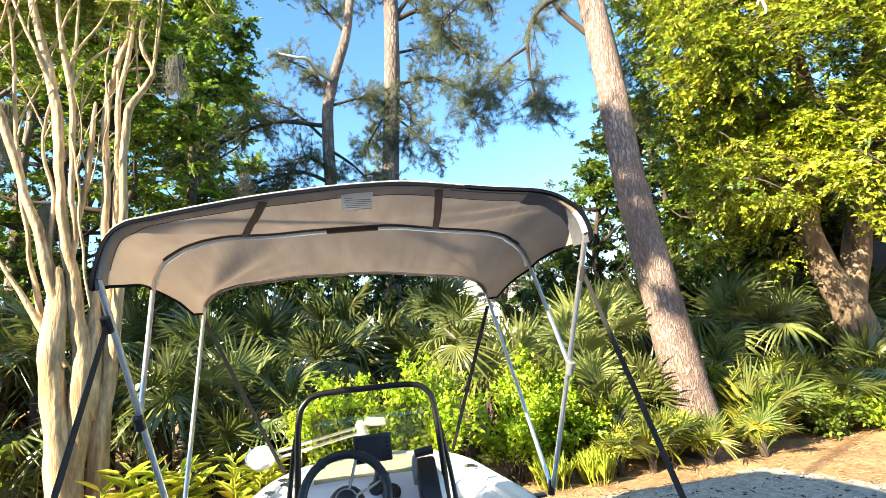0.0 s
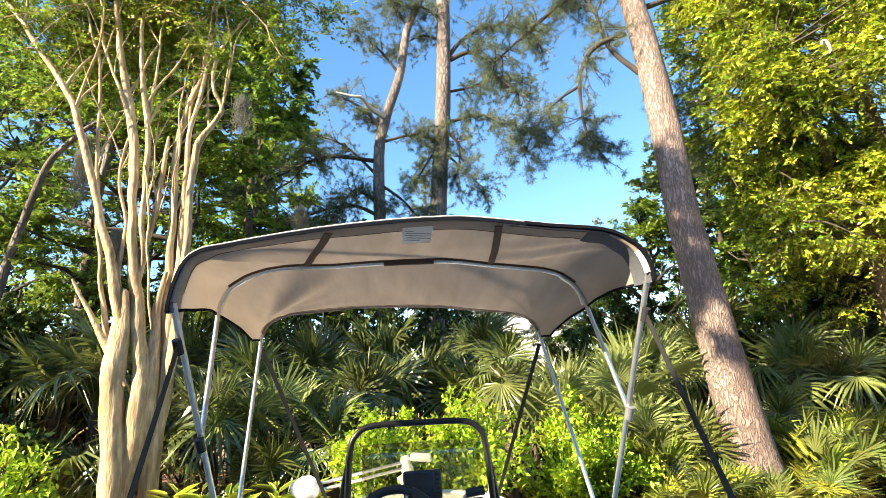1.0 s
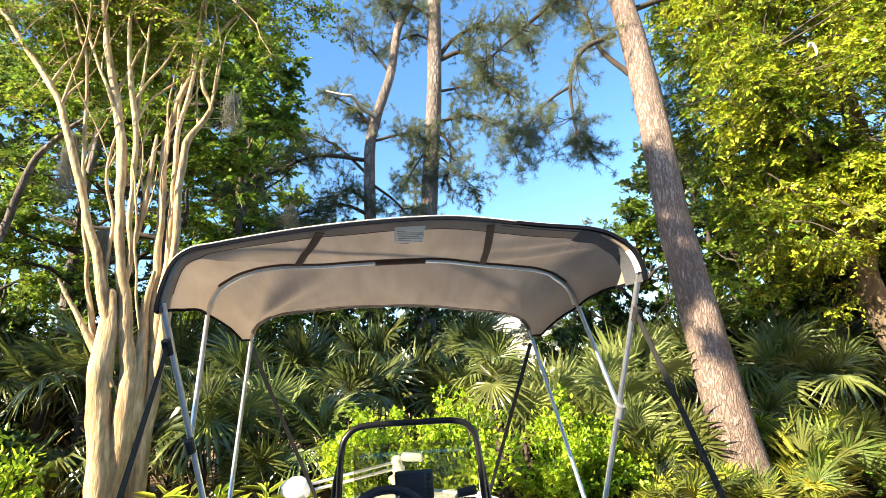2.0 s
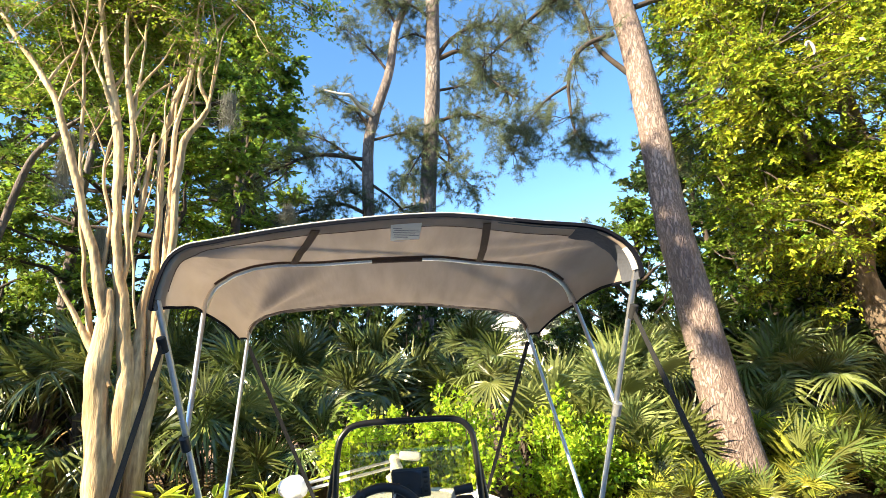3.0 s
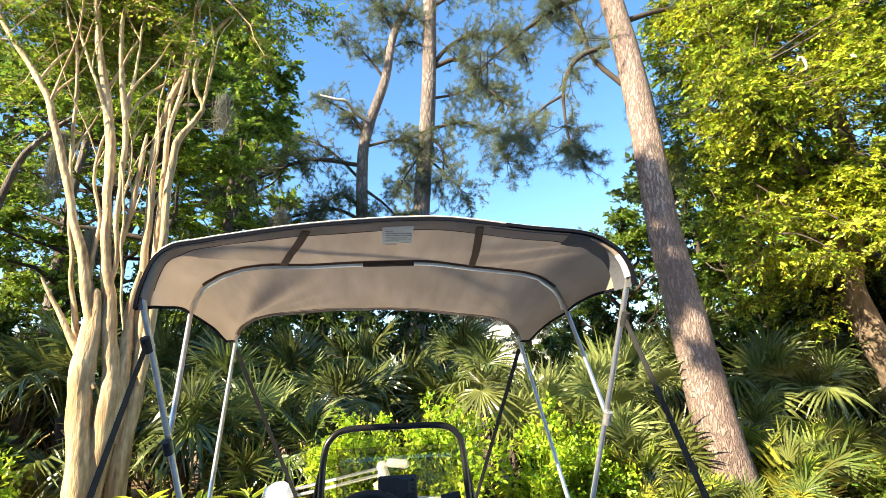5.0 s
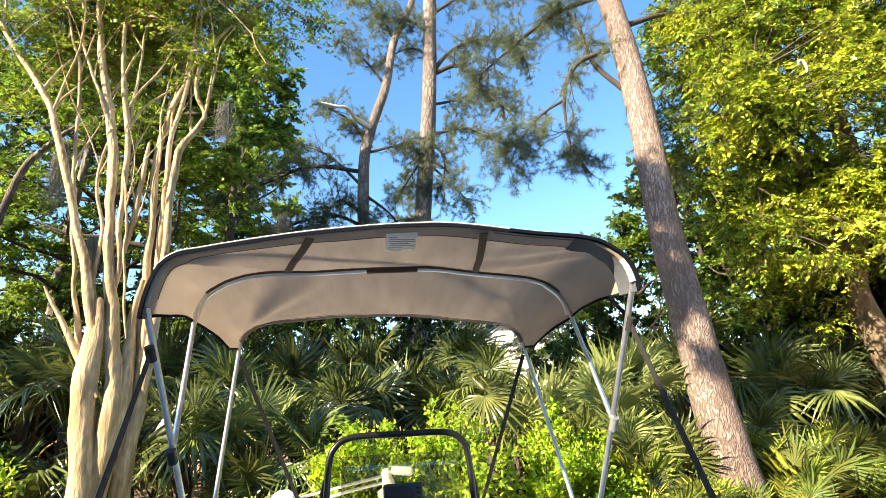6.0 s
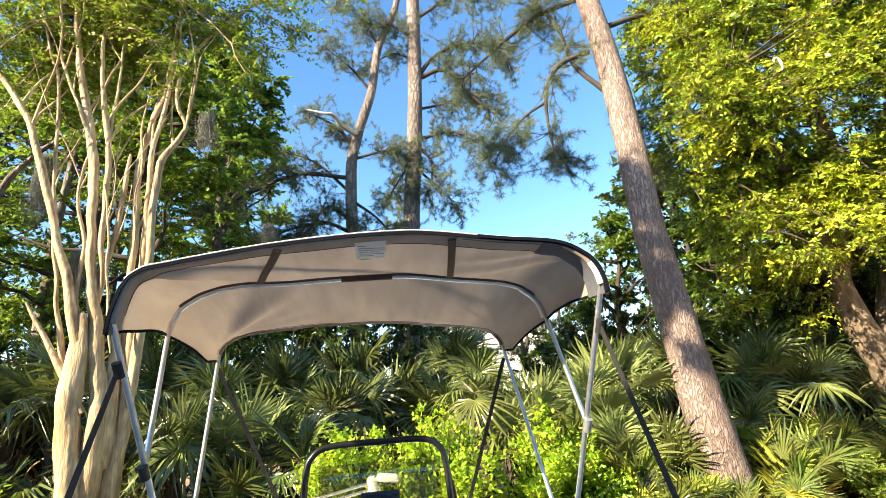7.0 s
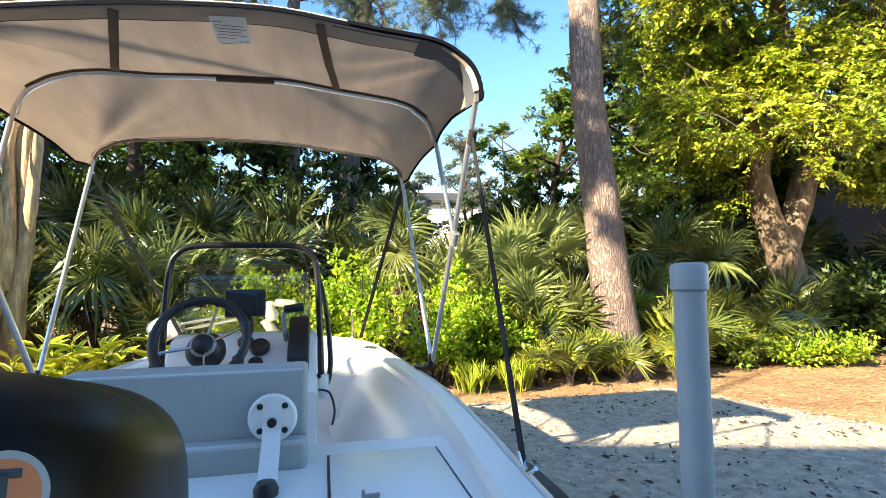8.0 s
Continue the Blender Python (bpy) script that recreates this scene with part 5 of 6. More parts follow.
        for j in range(k):
            t = j / k
            a = math.degrees(2.4 * j + rng.random() * 0.5)
            tiltv = 2 + 68 * t if t < 0.75 else 56 + 150 * (t - 0.75)
            tiltv += rng.normal() * 9
            mesh = pool[int(rng.integers(0, len(pool)))]
            if kind:
                tiltv = 2 + 50 * t ** 1.1 + rng.normal() * 9
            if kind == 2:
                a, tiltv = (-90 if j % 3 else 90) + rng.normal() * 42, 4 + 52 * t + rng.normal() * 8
            if kind == 0:
                tiltv = 2 + 42 * t + rng.normal() * 9
                if t > 0.42:
                    mesh, tiltv = nodding[int(rng.integers(0, 3))], 28 + 45 * (t - 0.42) + rng.normal() * 10
            if kind == 1 and j % 4 == 3:
                mesh = fronds[int(rng.integers(0, 3))]
            dry = kind == 0 and j >= k - 4
            if dry:
                mesh, tiltv = dead[0], 105 + 20 * rng.random()
            size = sc * rng.uniform(0.85, 1.15)
            part("dry_frond" if dry else "frond", mesh, LEAF_PALM, root, "brown hanging dry frond" if dry else "",
                 m=pose(0, 0, max(0.02, h - 0.08 * t), 0, 0, a) @ pose(0, 0, 0, 0, tiltv * (0.75 if kind else 0.85), 0) @ pose(0, 0, 0, 0, 0, rng.normal() * 38) @ Matrix.Scale(size, 4))


def build_shrub(name, x, y, radius, height, leaf, rng, label, count=3600, size=(0.075, 0.038), group="", category="shrub"):
    root = thing(name, (x, y, 0), label, category, group)
    st, tips = Shape(), []
    for k in range(26):
        a = rng.uniform(0, 6.28)
        rr = radius * math.sqrt(rng.random())
        z = height * (1.0 - 0.45 * (rr / radius) ** 2) * rng.uniform(0.8, 1.05)
        pts = bend([(rng.normal() * 0.06, rng.normal() * 0.06, 0), (rr * 0.45 * math.cos(a), rr * 0.45 * math.sin(a), z * 0.5), (rr * math.cos(a), rr * math.sin(a), z)], 4)
        st.tube(pts, [0.012 * (1 - 0.085 * i) for i in range(len(pts))], 5)
        tips += [(p, (pts[-1] - pts[-2]).normalized()) for p in pts[3:]]
        for _ in range(3):
            q = pts[int(rng.integers(3, len(pts)))]
            tw = wander(rng, q, Vector((math.cos(a), math.sin(a), 0.5)) + Vector(rng.normal(size=3)) * 0.7, rng.uniform(0.15, 0.32), 3, 0.25, 0.12)
            st.tube(tw, [0.006, 0.005, 0.004, 0.003], 4, caps=False)
            tips += [(p, (tw[-1] - tw[-2]).normalized()) for p in tw[1:]]
    part("branchwork", st, DARKWOOD, root, smooth=60)
    i = rng.integers(0, len(tips), count)
    c = np.array([tips[j][0] for j in i]) + rng.normal(size=(count, 3)) * 0.045
    ax = np.array([tips[j][1] for j in i])
    d = unit(ax * 0.7 + rng.normal(size=(count, 3)) * 0.75 + np.array([0, 0, 0.15]))
    n = unit(np.array([0, 0, 0.9]) + rng.normal(size=(count, 3)) * 0.55)
    k = rng.uniform(0.6, 1.25, count)
    ok = c[:, 2] > 0.03
    part("foliage", leaf_mesh("leaves", c[ok], d[ok], n[ok], (size[0] * k)[ok], (size[1] * k)[ok], leaf, droop=0.1, simple=count > 5500), leaf, root)
    return root


def build_blades(name, x, y, stems, height, length, width, leaf, rng, label, category, group="", tuft=9, spread=0.22, upright=0.3, droop=0.35):
    """Clumps of stems with long blades: gingers and sword ferns."""
    root = thing(name, (x, y, 0), label, category, group)
    c, d, n, L = [], [], [], []
    st = Shape()
    for k in range(stems):
        a = rng.uniform(0, 6.28)
        r = spread * math.sqrt(rng.random())
        h = height * rng.uniform(0.6, 1.0)
        b = Vector((r * math.cos(a), r * math.sin(a), 0))
        t = b + Vector((0.35 * r * math.cos(a), 0.35 * r * math.sin(a), h))
        st.tube([b, (b + t) / 2, t], [0.008, 0.007, 0.005], 5)
        for j in range(tuft):
            u = 0.25 + 0.75 * (j + 1) / tuft
            p = b.lerp(t, u)
            aa = 2.4 * j + a
            c.append(p)
            d.append((math.cos(aa) * (1 - upright), math.sin(aa) * (1 - upright), 0.25 + upright * 1.2))
            n.append((-math.cos(aa) * 0.5, -math.sin(aa) * 0.5, 1))
            L.append(length * rng.uniform(0.7, 1.1))
    tagged(part("branchwork", st, leaf, root, smooth=60), kind="stuff")
    c, d, n, L = np.array(c), np.array(d) + rng.normal(size=(len(c), 3)) * 0.12, np.array(n) + rng.normal(size=(len(c), 3)) * 0.15, np.array(L)
    part("foliage", leaf_mesh("leaves", c, d, n, L, L * width / length, leaf, droop=droop), leaf, root)
    return root


def build_crape(rng):
    root = thing("crape_myrtle", (-3.1, 4.5, 0), "smooth tan crape myrtle with many upright stems", "tree")
    ends = []

    def grow(y, pts):
        """One stem in the tree's own plane: (x, z, radius) from its foot to its tip."""
        if pts[0][1] > 1:
            (xa, za, ra), (xb, zb, rb) = pts[:2]
            k = 0.25 / math.hypot(xb - xa, zb - za)
            pts = ((xa - (xb - xa) * k, za - (zb - za) * k, ra * 0.45),) + pts
        line = bend([(x, y, z) for x, z, r in pts], 7)
        radii = [q.x for q in bend([(r * (0.95 if z < 3 else 0.8), 0, 0) for x, z, r in pts], 7)]
        line = [p + Vector((noise.noise((p.z * 2.2, pts[0][0] * 60, 1)), noise.noise((p.z * 2.2, pts[0][0] * 60, 7)), 0)) * (0.02 + 0.018 * min(1.0, max(0.0, p.z - 2.5))) for p in line]
        s = Shape().tube(line, [r * (1 + 0.10 * noise.noise((i * 0.35, r * 90, 2))) for i, r in enumerate(radii)], 16)
        flute(s, line, 16, 0.26 if pts[0][2] > 0.08 else 0.12, 13)
        part("stem", s, CRAPEBARK, root, smooth=70)
        if line[-1].z > 4.5:
            for k in range(2 + int(line[-1].z > 6.5) * 2):
                q = int(rng.integers(len(line) // 2, len(line) - 2))
                side = Vector((rng.normal() * 0.2, rng.normal() * 0.3, 0.9))
                shoot = bend(wander(rng, line[q], side, rng.uniform(0.9, 2.0), 4, 0.2, 0.15), 3)
                r0 = min(0.02, radii[q] * 0.55)
                part("shoot", Shape().tube(shoot, [r0 * (1 - 0.06 * j) for j in range(len(shoot))], 7), CRAPEBARK, root, smooth=70)
                if shoot[-1].z > 7.0:
                    ends.append(shoot[-1])
        if line[-1].z > 6.8:
            ends.extend([line[-1], line[-4], line[-7]])

    grow(-0.08, ((-0.07, -0.05, 0.172), (-0.07, 0.19, 0.154), (-0.11, 0.72, 0.136), (-0.24, 1.79, 0.14), (-0.25, 2.17, 0.133), (-0.23, 2.69, 0.09), (-0.23, 2.95, 0.055), (-0.23, 3.02, 0.02)))
    grow(-0.1, ((-0.24, 2.68, 0.066), (-0.49, 3.58, 0.063), (-0.75, 4.32, 0.059), (-1.03, 5.18, 0.056), (-1.31, 5.76, 0.049), (-1.72, 6.4, 0.045), (-2.13, 6.97, 0.038), (-2.7, 7.6, 0.031)))
    grow(0.0, ((-0.38, 2.37, 0.039), (-0.57, 3.12, 0.032), (-0.69, 3.84, 0.028), (-0.8, 4.6, 0.028), (-0.87, 5.41, 0.028), (-0.98, 6.27, 0.025), (-1.11, 6.63, 0.021), (-1.42, 7.66, 0.014)))
    grow(-0.12, ((-0.21, 2.1, 0.056), (-0.51, 2.62, 0.035), (-0.82, 3.15, 0.017)))
    grow(0.0, ((-0.29, 2.9, 0.032), (-0.38, 3.25, 0.028), (-0.37, 3.83, 0.028), (-0.48, 4.44, 0.025), (-0.5, 4.84, 0.025), (-0.45, 5.08, 0.021)))
    grow(0.0, ((-0.02, -0.05, 0.158), (-0.02, 0.17, 0.141), (-0.02, 0.7, 0.113), (0.02, 1.66, 0.127), (0.0, 2.1, 0.099), (-0.06, 2.56, 0.085), (-0.21, 3.25, 0.078), (-0.3, 3.98, 0.071), (-0.38, 4.92, 0.071), (-0.51, 5.5, 0.071), (-0.7, 6.37, 0.053), (-0.85, 7.2, 0.046), (-1.02, 8.29, 0.032)))
    grow(0.02, ((-0.16, 3.11, 0.035), (-0.16, 3.84, 0.043), (-0.21, 4.61, 0.043), (-0.23, 5.26, 0.05), (-0.35, 5.77, 0.043), (-0.45, 6.3, 0.035), (-0.47, 6.95, 0.032), (-0.56, 8.03, 0.025)))
    grow(-0.1, ((0.08, 2.77, 0.014), (-0.02, 3.58, 0.017), (-0.11, 4.32, 0.017), (-0.16, 4.63, 0.017)))
    grow(0.1, ((-0.21, 3.35, 0.054), (-0.13, 3.71, 0.05), (-0.06, 4.13, 0.043), (-0.02, 4.72, 0.039), (-0.01, 5.1, 0.025), (-0.01, 5.16, 0.008)))
    grow(0.05, ((-0.26, 5.44, 0.025), (-0.23, 6.23, 0.021), (-0.23, 6.98, 0.018), (-0.24, 7.87, 0.014)))
    grow(-0.05, ((-0.5, 5.47, 0.032), (-0.63, 5.76, 0.025), (-0.8, 6.15, 0.021), (-0.94, 6.59, 0.021), (-1.1, 7.43, 0.018)))
    grow(0.18, ((0.11, -0.05, 0.138), (0.11, 0.11, 0.123), (0.14, 0.66, 0.109), (0.17, 1.52, 0.109), (0.24, 2.17, 0.087), (0.17, 2.71, 0.073), (0.14, 3.43, 0.065), (0.11, 4.04, 0.062), (0.1, 4.68, 0.058), (0.11, 5.26, 0.051), (0.33, 6.16, 0.044), (0.38, 7.01, 0.036), (0.31, 8.34, 0.029)))
    grow(0.08, ((0.1, 1.53, 0.093), (0.1, 2.1, 0.086), (0.08, 2.43, 0.072), (0.08, 2.8, 0.05), (0.15, 3.26, 0.029)))
    grow(0.12, ((0.23, 2.5, 0.058), (0.26, 3.27, 0.054), (0.26, 4.02, 0.047), (0.24, 4.9, 0.043), (0.32, 5.58, 0.036), (0.4, 6.21, 0.029)))
    grow(0.1, ((0.3, 2.16, 0.065), (0.33, 2.98, 0.061), (0.35, 3.7, 0.057), (0.37, 4.48, 0.057), (0.38, 5.01, 0.054), (0.61, 5.44, 0.043), (0.66, 5.62, 0.039), (0.51, 6.01, 0.032), (0.64, 6.71, 0.029), (0.95, 7.14, 0.025), (1.49, 7.64, 0.018)))
    tw, cs = Shape(), []
    for e in ends:
        for _ in range(4):
            p = wander(rng, e, (rng.normal(), rng.normal() * 0.8 + 0.5, -0.05), rng.uniform(0.8, 2.0), 4, 0.3, 0.0)
            tw.tube(p, [0.013, 0.01, 0.007, 0.005, 0.003], 5, caps=False)
            cs += p[1:]
    tagged(part("branchwork", tw, CRAPEBARK, root, smooth=60), kind="stuff")
    cs = np.array([c for c in cs if c.z > 5.5])
    heads = rng.normal(size=cs.shape) * np.array([0.8, 0.8, 0.15])
    p, d, n, L, W, foot, end = spray_leaves(rng, cs, heads, 6, 0.42, 12, 0.056, 0.03, flat=0.3)
    tagged(part("branchwork", twig_mesh("twig", foot, end, 0.004, CRAPEBARK), CRAPEBARK, root), kind="stuff")
    ok = p[:, 2] > 5.2
    part("crown", leaf_mesh("crown", p[ok], d[ok], n[ok], L[ok], W[ok], LEAF_CRAPE, droop=0.1, simple=True), LEAF_CRAPE, root)
    return root


def build_magnolia(rng):
    root = thing("broad_tree", (8.25, 5.75, 0), "spreading tree with forked rough trunk and yellow-green leaves", "tree")
    o = Vector((8.25, 5.75, 0))
    limbs = (([(8.3, 5.75, -0.05), (8.35, 5.7, 0.9), (8.25, 5.65, 1.8)], 0.33, 0.28),
             ([(8.25, 5.65, 1.7), (7.9, 5.6, 2.4), (7.65, 5.5, 3.1), (7.75, 5.4, 3.9), (7.95, 5.2, 4.8), (7.6, 4.9, 6.0), (7.2, 4.6, 7.2)], 0.25, 0.10),
             ([(8.25, 5.65, 1.7), (8.5, 5.6, 2.5), (8.75, 5.5, 3.3), (8.95, 5.4, 4.1), (9.4, 5.1, 4.7), (9.9, 4.7, 5.8), (10.3, 4.5, 7.0)], 0.24, 0.10),
             ([(7.7, 5.45, 3.3), (7.2, 5.2, 3.9), (6.7, 4.8, 4.6), (6.0, 4.4, 5.4), (5.5, 4.1, 6.2)], 0.13, 0.05),
             ([(7.85, 5.3, 4.3), (8.3, 4.8, 5.2), (8.6, 4.3, 6.2), (8.5, 4.0, 7.4)], 0.11, 0.05),
             ([(8.9, 5.4, 4.0), (8.6, 5.7, 4.9), (8.3, 6.0, 6.0), (8.0, 6.2, 7.4)], 0.10, 0.05),
             ([(9.3, 5.15, 4.65), (8.7, 4.4, 4.95), (8.2, 3.9, 4.8), (7.7, 3.6, 4.3)], 0.06, 0.02),
             ([(7.6, 5.0, 5.9), (6.9, 5.3, 6.8), (6.3, 5.5, 7.6), (5.9, 5.6, 8.4)], 0.10, 0.04))
    ends = []
    for pts, r0, r1 in limbs:
        s = Shape()
        line = limb_tube(s, [Vector(p) - o for p in pts], r0, r1, 12, 6)
        for i, v in enumerate(s.v):
            c = line[min(len(line) - 1, i // 12)]
            q = 1 + 0.16 * noise.noise((v[0] * 5, v[1] * 5, v[2] * 3))
            s.v[i] = (c.x + (v[0] - c.x) * q, c.y + (v[1] - c.y) * q, v[2])
        part("limb" if r0 < 0.3 else "trunk", s, OAKBARK, root, smooth=60)
        if r0 < 0.3:
            ends += line[len(line) // 2::2]
    tw, cs = Shape(), []
    # leafy mass: boughs reach out to a broad uneven crown that hangs low towards the drive
    for k in range(230):
        a = rng.uniform(0, 6.28)
        el = rng.uniform(-0.25, 1.0)
        cx = Vector((7.9, 4.9, 5.6)) - o
        tgt = cx + Vector((3.4 * math.cos(a) * math.cos(el), 2.6 * math.sin(a) * math.cos(el), 3.4 * math.sin(el) + 0.3)) * rng.uniform(0.72, 1.05)
        src = min(ends, key=lambda e: (e - tgt).length)
        if (tgt - src).length > 2.6:
            src = tgt.lerp(src, 2.6 / (tgt - src).length)
        pts = bend([src, src.lerp(tgt, 0.5) + Vector(rng.normal(size=3)) * 0.12, tgt], 3)
        tw.tube(pts, [0.02 * (1 - 0.13 * i) for i in range(len(pts))], 5, caps=False)
        cs += [pts[-1], pts[-2], pts[-3]]
    for cx, cy, cz, rx, ry, rz, num in ((6.0, 4.7, 4.6, 0.85, 0.9, 1.3, 50), (6.8, 5.8, 3.5, 0.8, 0.6, 0.9, 16), (10.6, 5.2, 3.5, 0.8, 0.8, 1.0, 26), (7.7, 3.6, 3.9, 0.9, 0.5, 0.9, 40), (10.0, 4.6, 4.3, 1.2, 0.9, 1.5, 90), (9.4, 6.6, 4.4, 1.6, 0.8, 1.2, 60), (7.9, 6.4, 4.9, 1.3, 0.6, 0.9, 46), (6.3, 4.2, 6.4, 1.1, 0.9, 1.6, 44), (7.6, 3.9, 6.6, 1.4, 0.8, 1.0, 40), (7.9, 4.2, 7.6, 1.6, 0.9, 1.3, 70), (9.2, 4.4, 6.4, 1.4, 0.8, 1.6, 70), (5.7, 4.7, 7.2, 0.9, 0.8, 1.3, 50), (7.1, 4.2, 4.3, 0.9, 0.6, 0.8, 40)):
        for k in range(num):
            tgt = Vector((cx, cy, cz)) - o + Vector([v * r for v, r in zip(np.clip(rng.normal(size=3) * 0.55, -1.1, 1.1), (rx, ry, rz))])
            src = tgt + Vector((rng.normal() * 0.2, 0.35 + rng.random() * 0.3, 0.35 + rng.random() * 0.4))
            pts = bend([src, src.lerp(tgt, 0.5) + Vector((0, 0, 0.08)), tgt], 3)
            tw.tube(pts, [0.02 * (1 - 0.13 * i) for i in range(len(pts))], 4, caps=False)
            cs += [pts[-1], pts[-2], pts[-4]]
    tagged(part("branchwork", tw, DARKWOOD, root, smooth=60), kind="stuff")
    cs = np.array(cs) + rng.normal(size=(len(cs), 3)) * 0.12
    cs = cs[rng.random(len(cs)) < 0.7]
    heads = unit(cs - np.array([-0.3, -0.3, 5.0])) * np.array([1, 1, 0.4]) + np.array([0, 0, -0.1])
    p, d, n, L, W, foot, end = spray_leaves(rng, cs, heads, 10, rng.uniform(0.26, 0.54, len(cs)), 16, 0.068, 0.03, flat=0.6, droop=0.3)
    tagged(part("branchwork", twig_mesh("twig", foot, end, 0.005, OAKBARK), OAKBARK, root), kind="stuff")
    part("crown", leaf_mesh("crown", p, d, n, L, W, LEAF_MAG, droop=0.15, simple=True), LEAF_MAG, root)
    return root


def hanging_moss(rng, places):
    for x, y, z, ln in places:
        root = thing("hanging_moss", (x, y, z), "grey hanging moss on a branch", "moss", "moss in the trees")
        s = Shape()
        for _ in range(170):
            b = Vector((rng.normal() * 0.045, rng.normal() * 0.045, rng.uniform(-0.05, 0.08)))
            L = ln * rng.uniform(0.35, 1.0)
            s.tube([b, b + Vector((rng.normal() * 0.03, rng.normal() * 0.03, -L * 0.5)), b + Vector((rng.normal() * 0.08, rng.normal() * 0.08, -L * 0.75)), b + Vector((rng.normal() * 0.05, rng.normal() * 0.05, -L))], [0.0028, 0.0028, 0.0024, 0.001], 3, caps=False)
        part("tassel", s, MOSS, root, smooth=60)


rng = np.random.default_rng(11)
curl = [(5.2 + 0.05 * math.cos(a), 3.0, 5.48 + 0.08 * math.sin(a) + (0.012 * a)) for a in [radians(-60 + 24 * k) for k in range(11)]]
build_crape(rng)


def leaning_stem(pts, r0, r1, mat, label):
    s = Shape()
    line = limb_tube(s, pts, r0, r1, 12, 6)
    flute(s, line, 12, 0.2, 9)
    solo("leaning_trunk", s, mat, label, "tree trunk", "trunks past the crape myrtle")


leaning_stem([(-6.9, 7.0, -0.05), (-6.75, 7.0, 2.4), (-6.57, 7.0, 4.03), (-6.41, 7.0, 4.91), (-6.2, 7.0, 5.86), (-5.86, 7.0, 6.35), (-5.5, 7.0, 6.7), (-4.9, 7.1, 7.1)], 0.085, 0.03, FARBARK, "tan leaning trunk of a tree hung with moss")
leaning_stem([(-6.5, 9.0, -0.05), (-6.45, 9.0, 2.2), (-6.45, 9.0, 4.0), (-6.46, 9.0, 5.0), (-6.45, 9.0, 5.76), (-6.38, 9.0, 6.5), (-6.2, 9.0, 8.6)], 0.13, 0.07, FARBARK, "dark upright trunk behind the crape myrtle")
# the near leaning pine
pine("pine", [(4.5, 4.7, -0.1), (4.36, 4.7, 0.75), (4.26, 4.7, 1.5), (4.19, 4.7, 2.2), (4.1, 4.7, 3.1), (4.02, 4.7, 4.0), (4.0, 4.72, 5.6), (3.93, 4.75, 6.9), (3.86, 4.8, 7.8), (3.6, 4.9, 10.5), (3.3, 5.0, 14.0)], (0.305, 0.15),
     (([(3.66, 4.8, 7.07), (3.08, 4.75, 6.75), (2.8, 4.75, 6.23), (2.79, 4.8, 5.44), (2.95, 4.85, 5.1)], 0.045),
      ([(3.79, 4.8, 6.35), (3.4, 4.9, 6.92), (3.3, 5.1, 7.9), (2.7, 5.3, 8.8), (2.1, 5.5, 9.0)], 0.045),
      ([(2.78, 4.8, 6.1), (2.45, 4.9, 5.9), (2.1, 5.0, 5.5), (1.9, 5.1, 5.1)], 0.025),
      ([(4.1, 4.8, 7.6), (4.71, 4.8, 7.83), (5.4, 4.8, 7.95), (6.0, 4.8, 7.7)], 0.05),
      ([(4.0, 4.8, 6.3), (4.4, 5.2, 6.2), (4.7, 5.5, 5.8), (4.9, 5.7, 5.4)], 0.03),
      ([(3.8, 4.9, 8.3), (3.0, 5.2, 8.1), (2.3, 5.4, 7.6), (1.7, 5.6, 7.1)], 0.05)),
     rng, "leaning pine with scaly pinkish-grey bark beside the drive", PINEBARK, 0.10, 30, 9, 0.0022, 24, 0.55)
# the two straight pines farther back
pine("pine", [(0.85, 12.0, -0.1), (0.95, 12.0, 3.2), (1.2, 12.0, 7.0), (1.5, 12.0, 10.5), (1.66, 12.0, 14.2), (1.8, 12.0, 19.0)], (0.27, 0.2),
     (([(1.69, 12.0, 11.74), (2.52, 11.9, 11.98), (3.19, 11.8, 11.06), (3.94, 11.7, 10.27)], 0.085),
      ([(1.7, 12.0, 11.85), (2.18, 12.0, 12.49), (2.95, 11.9, 12.95), (3.9, 11.8, 12.9), (4.6, 11.7, 12.2)], 0.08),
      ([(1.51, 12.0, 9.55), (2.56, 11.9, 9.76), (3.24, 11.8, 9.38)], 0.06),
      ([(1.58, 12.0, 9.26), (1.9, 11.9, 8.7), (1.77, 11.8, 7.78)], 0.06),
      ([(1.45, 12.0, 9.0), (1.0, 11.8, 8.3), (0.6, 11.7, 7.6)], 0.05),
      ([(1.55, 12.0, 10.6), (2.3, 12.2, 10.9), (3.2, 12.3, 11.3), (3.9, 12.2, 11.2)], 0.05),
      ([(1.6, 12.0, 12.4), (1.0, 12.3, 12.9), (0.3, 12.4, 12.6)], 0.05),
      ([(1.4, 12.0, 8.6), (2.0, 12.3, 8.2), (2.6, 12.4, 7.6)], 0.045),
      ([(1.66, 12.0, 13.2), (0.9, 11.8, 13.6), (0.2, 11.6, 13.4)], 0.06),
      ([(1.7, 12.0, 14.0), (3.0, 11.8, 14.8), (4.4, 11.6, 14.7)], 0.06)),
     rng, "tall straight pine with grey bark", FARBARK, 0.14, 28, 9, 0.0036, 14, 0.85)
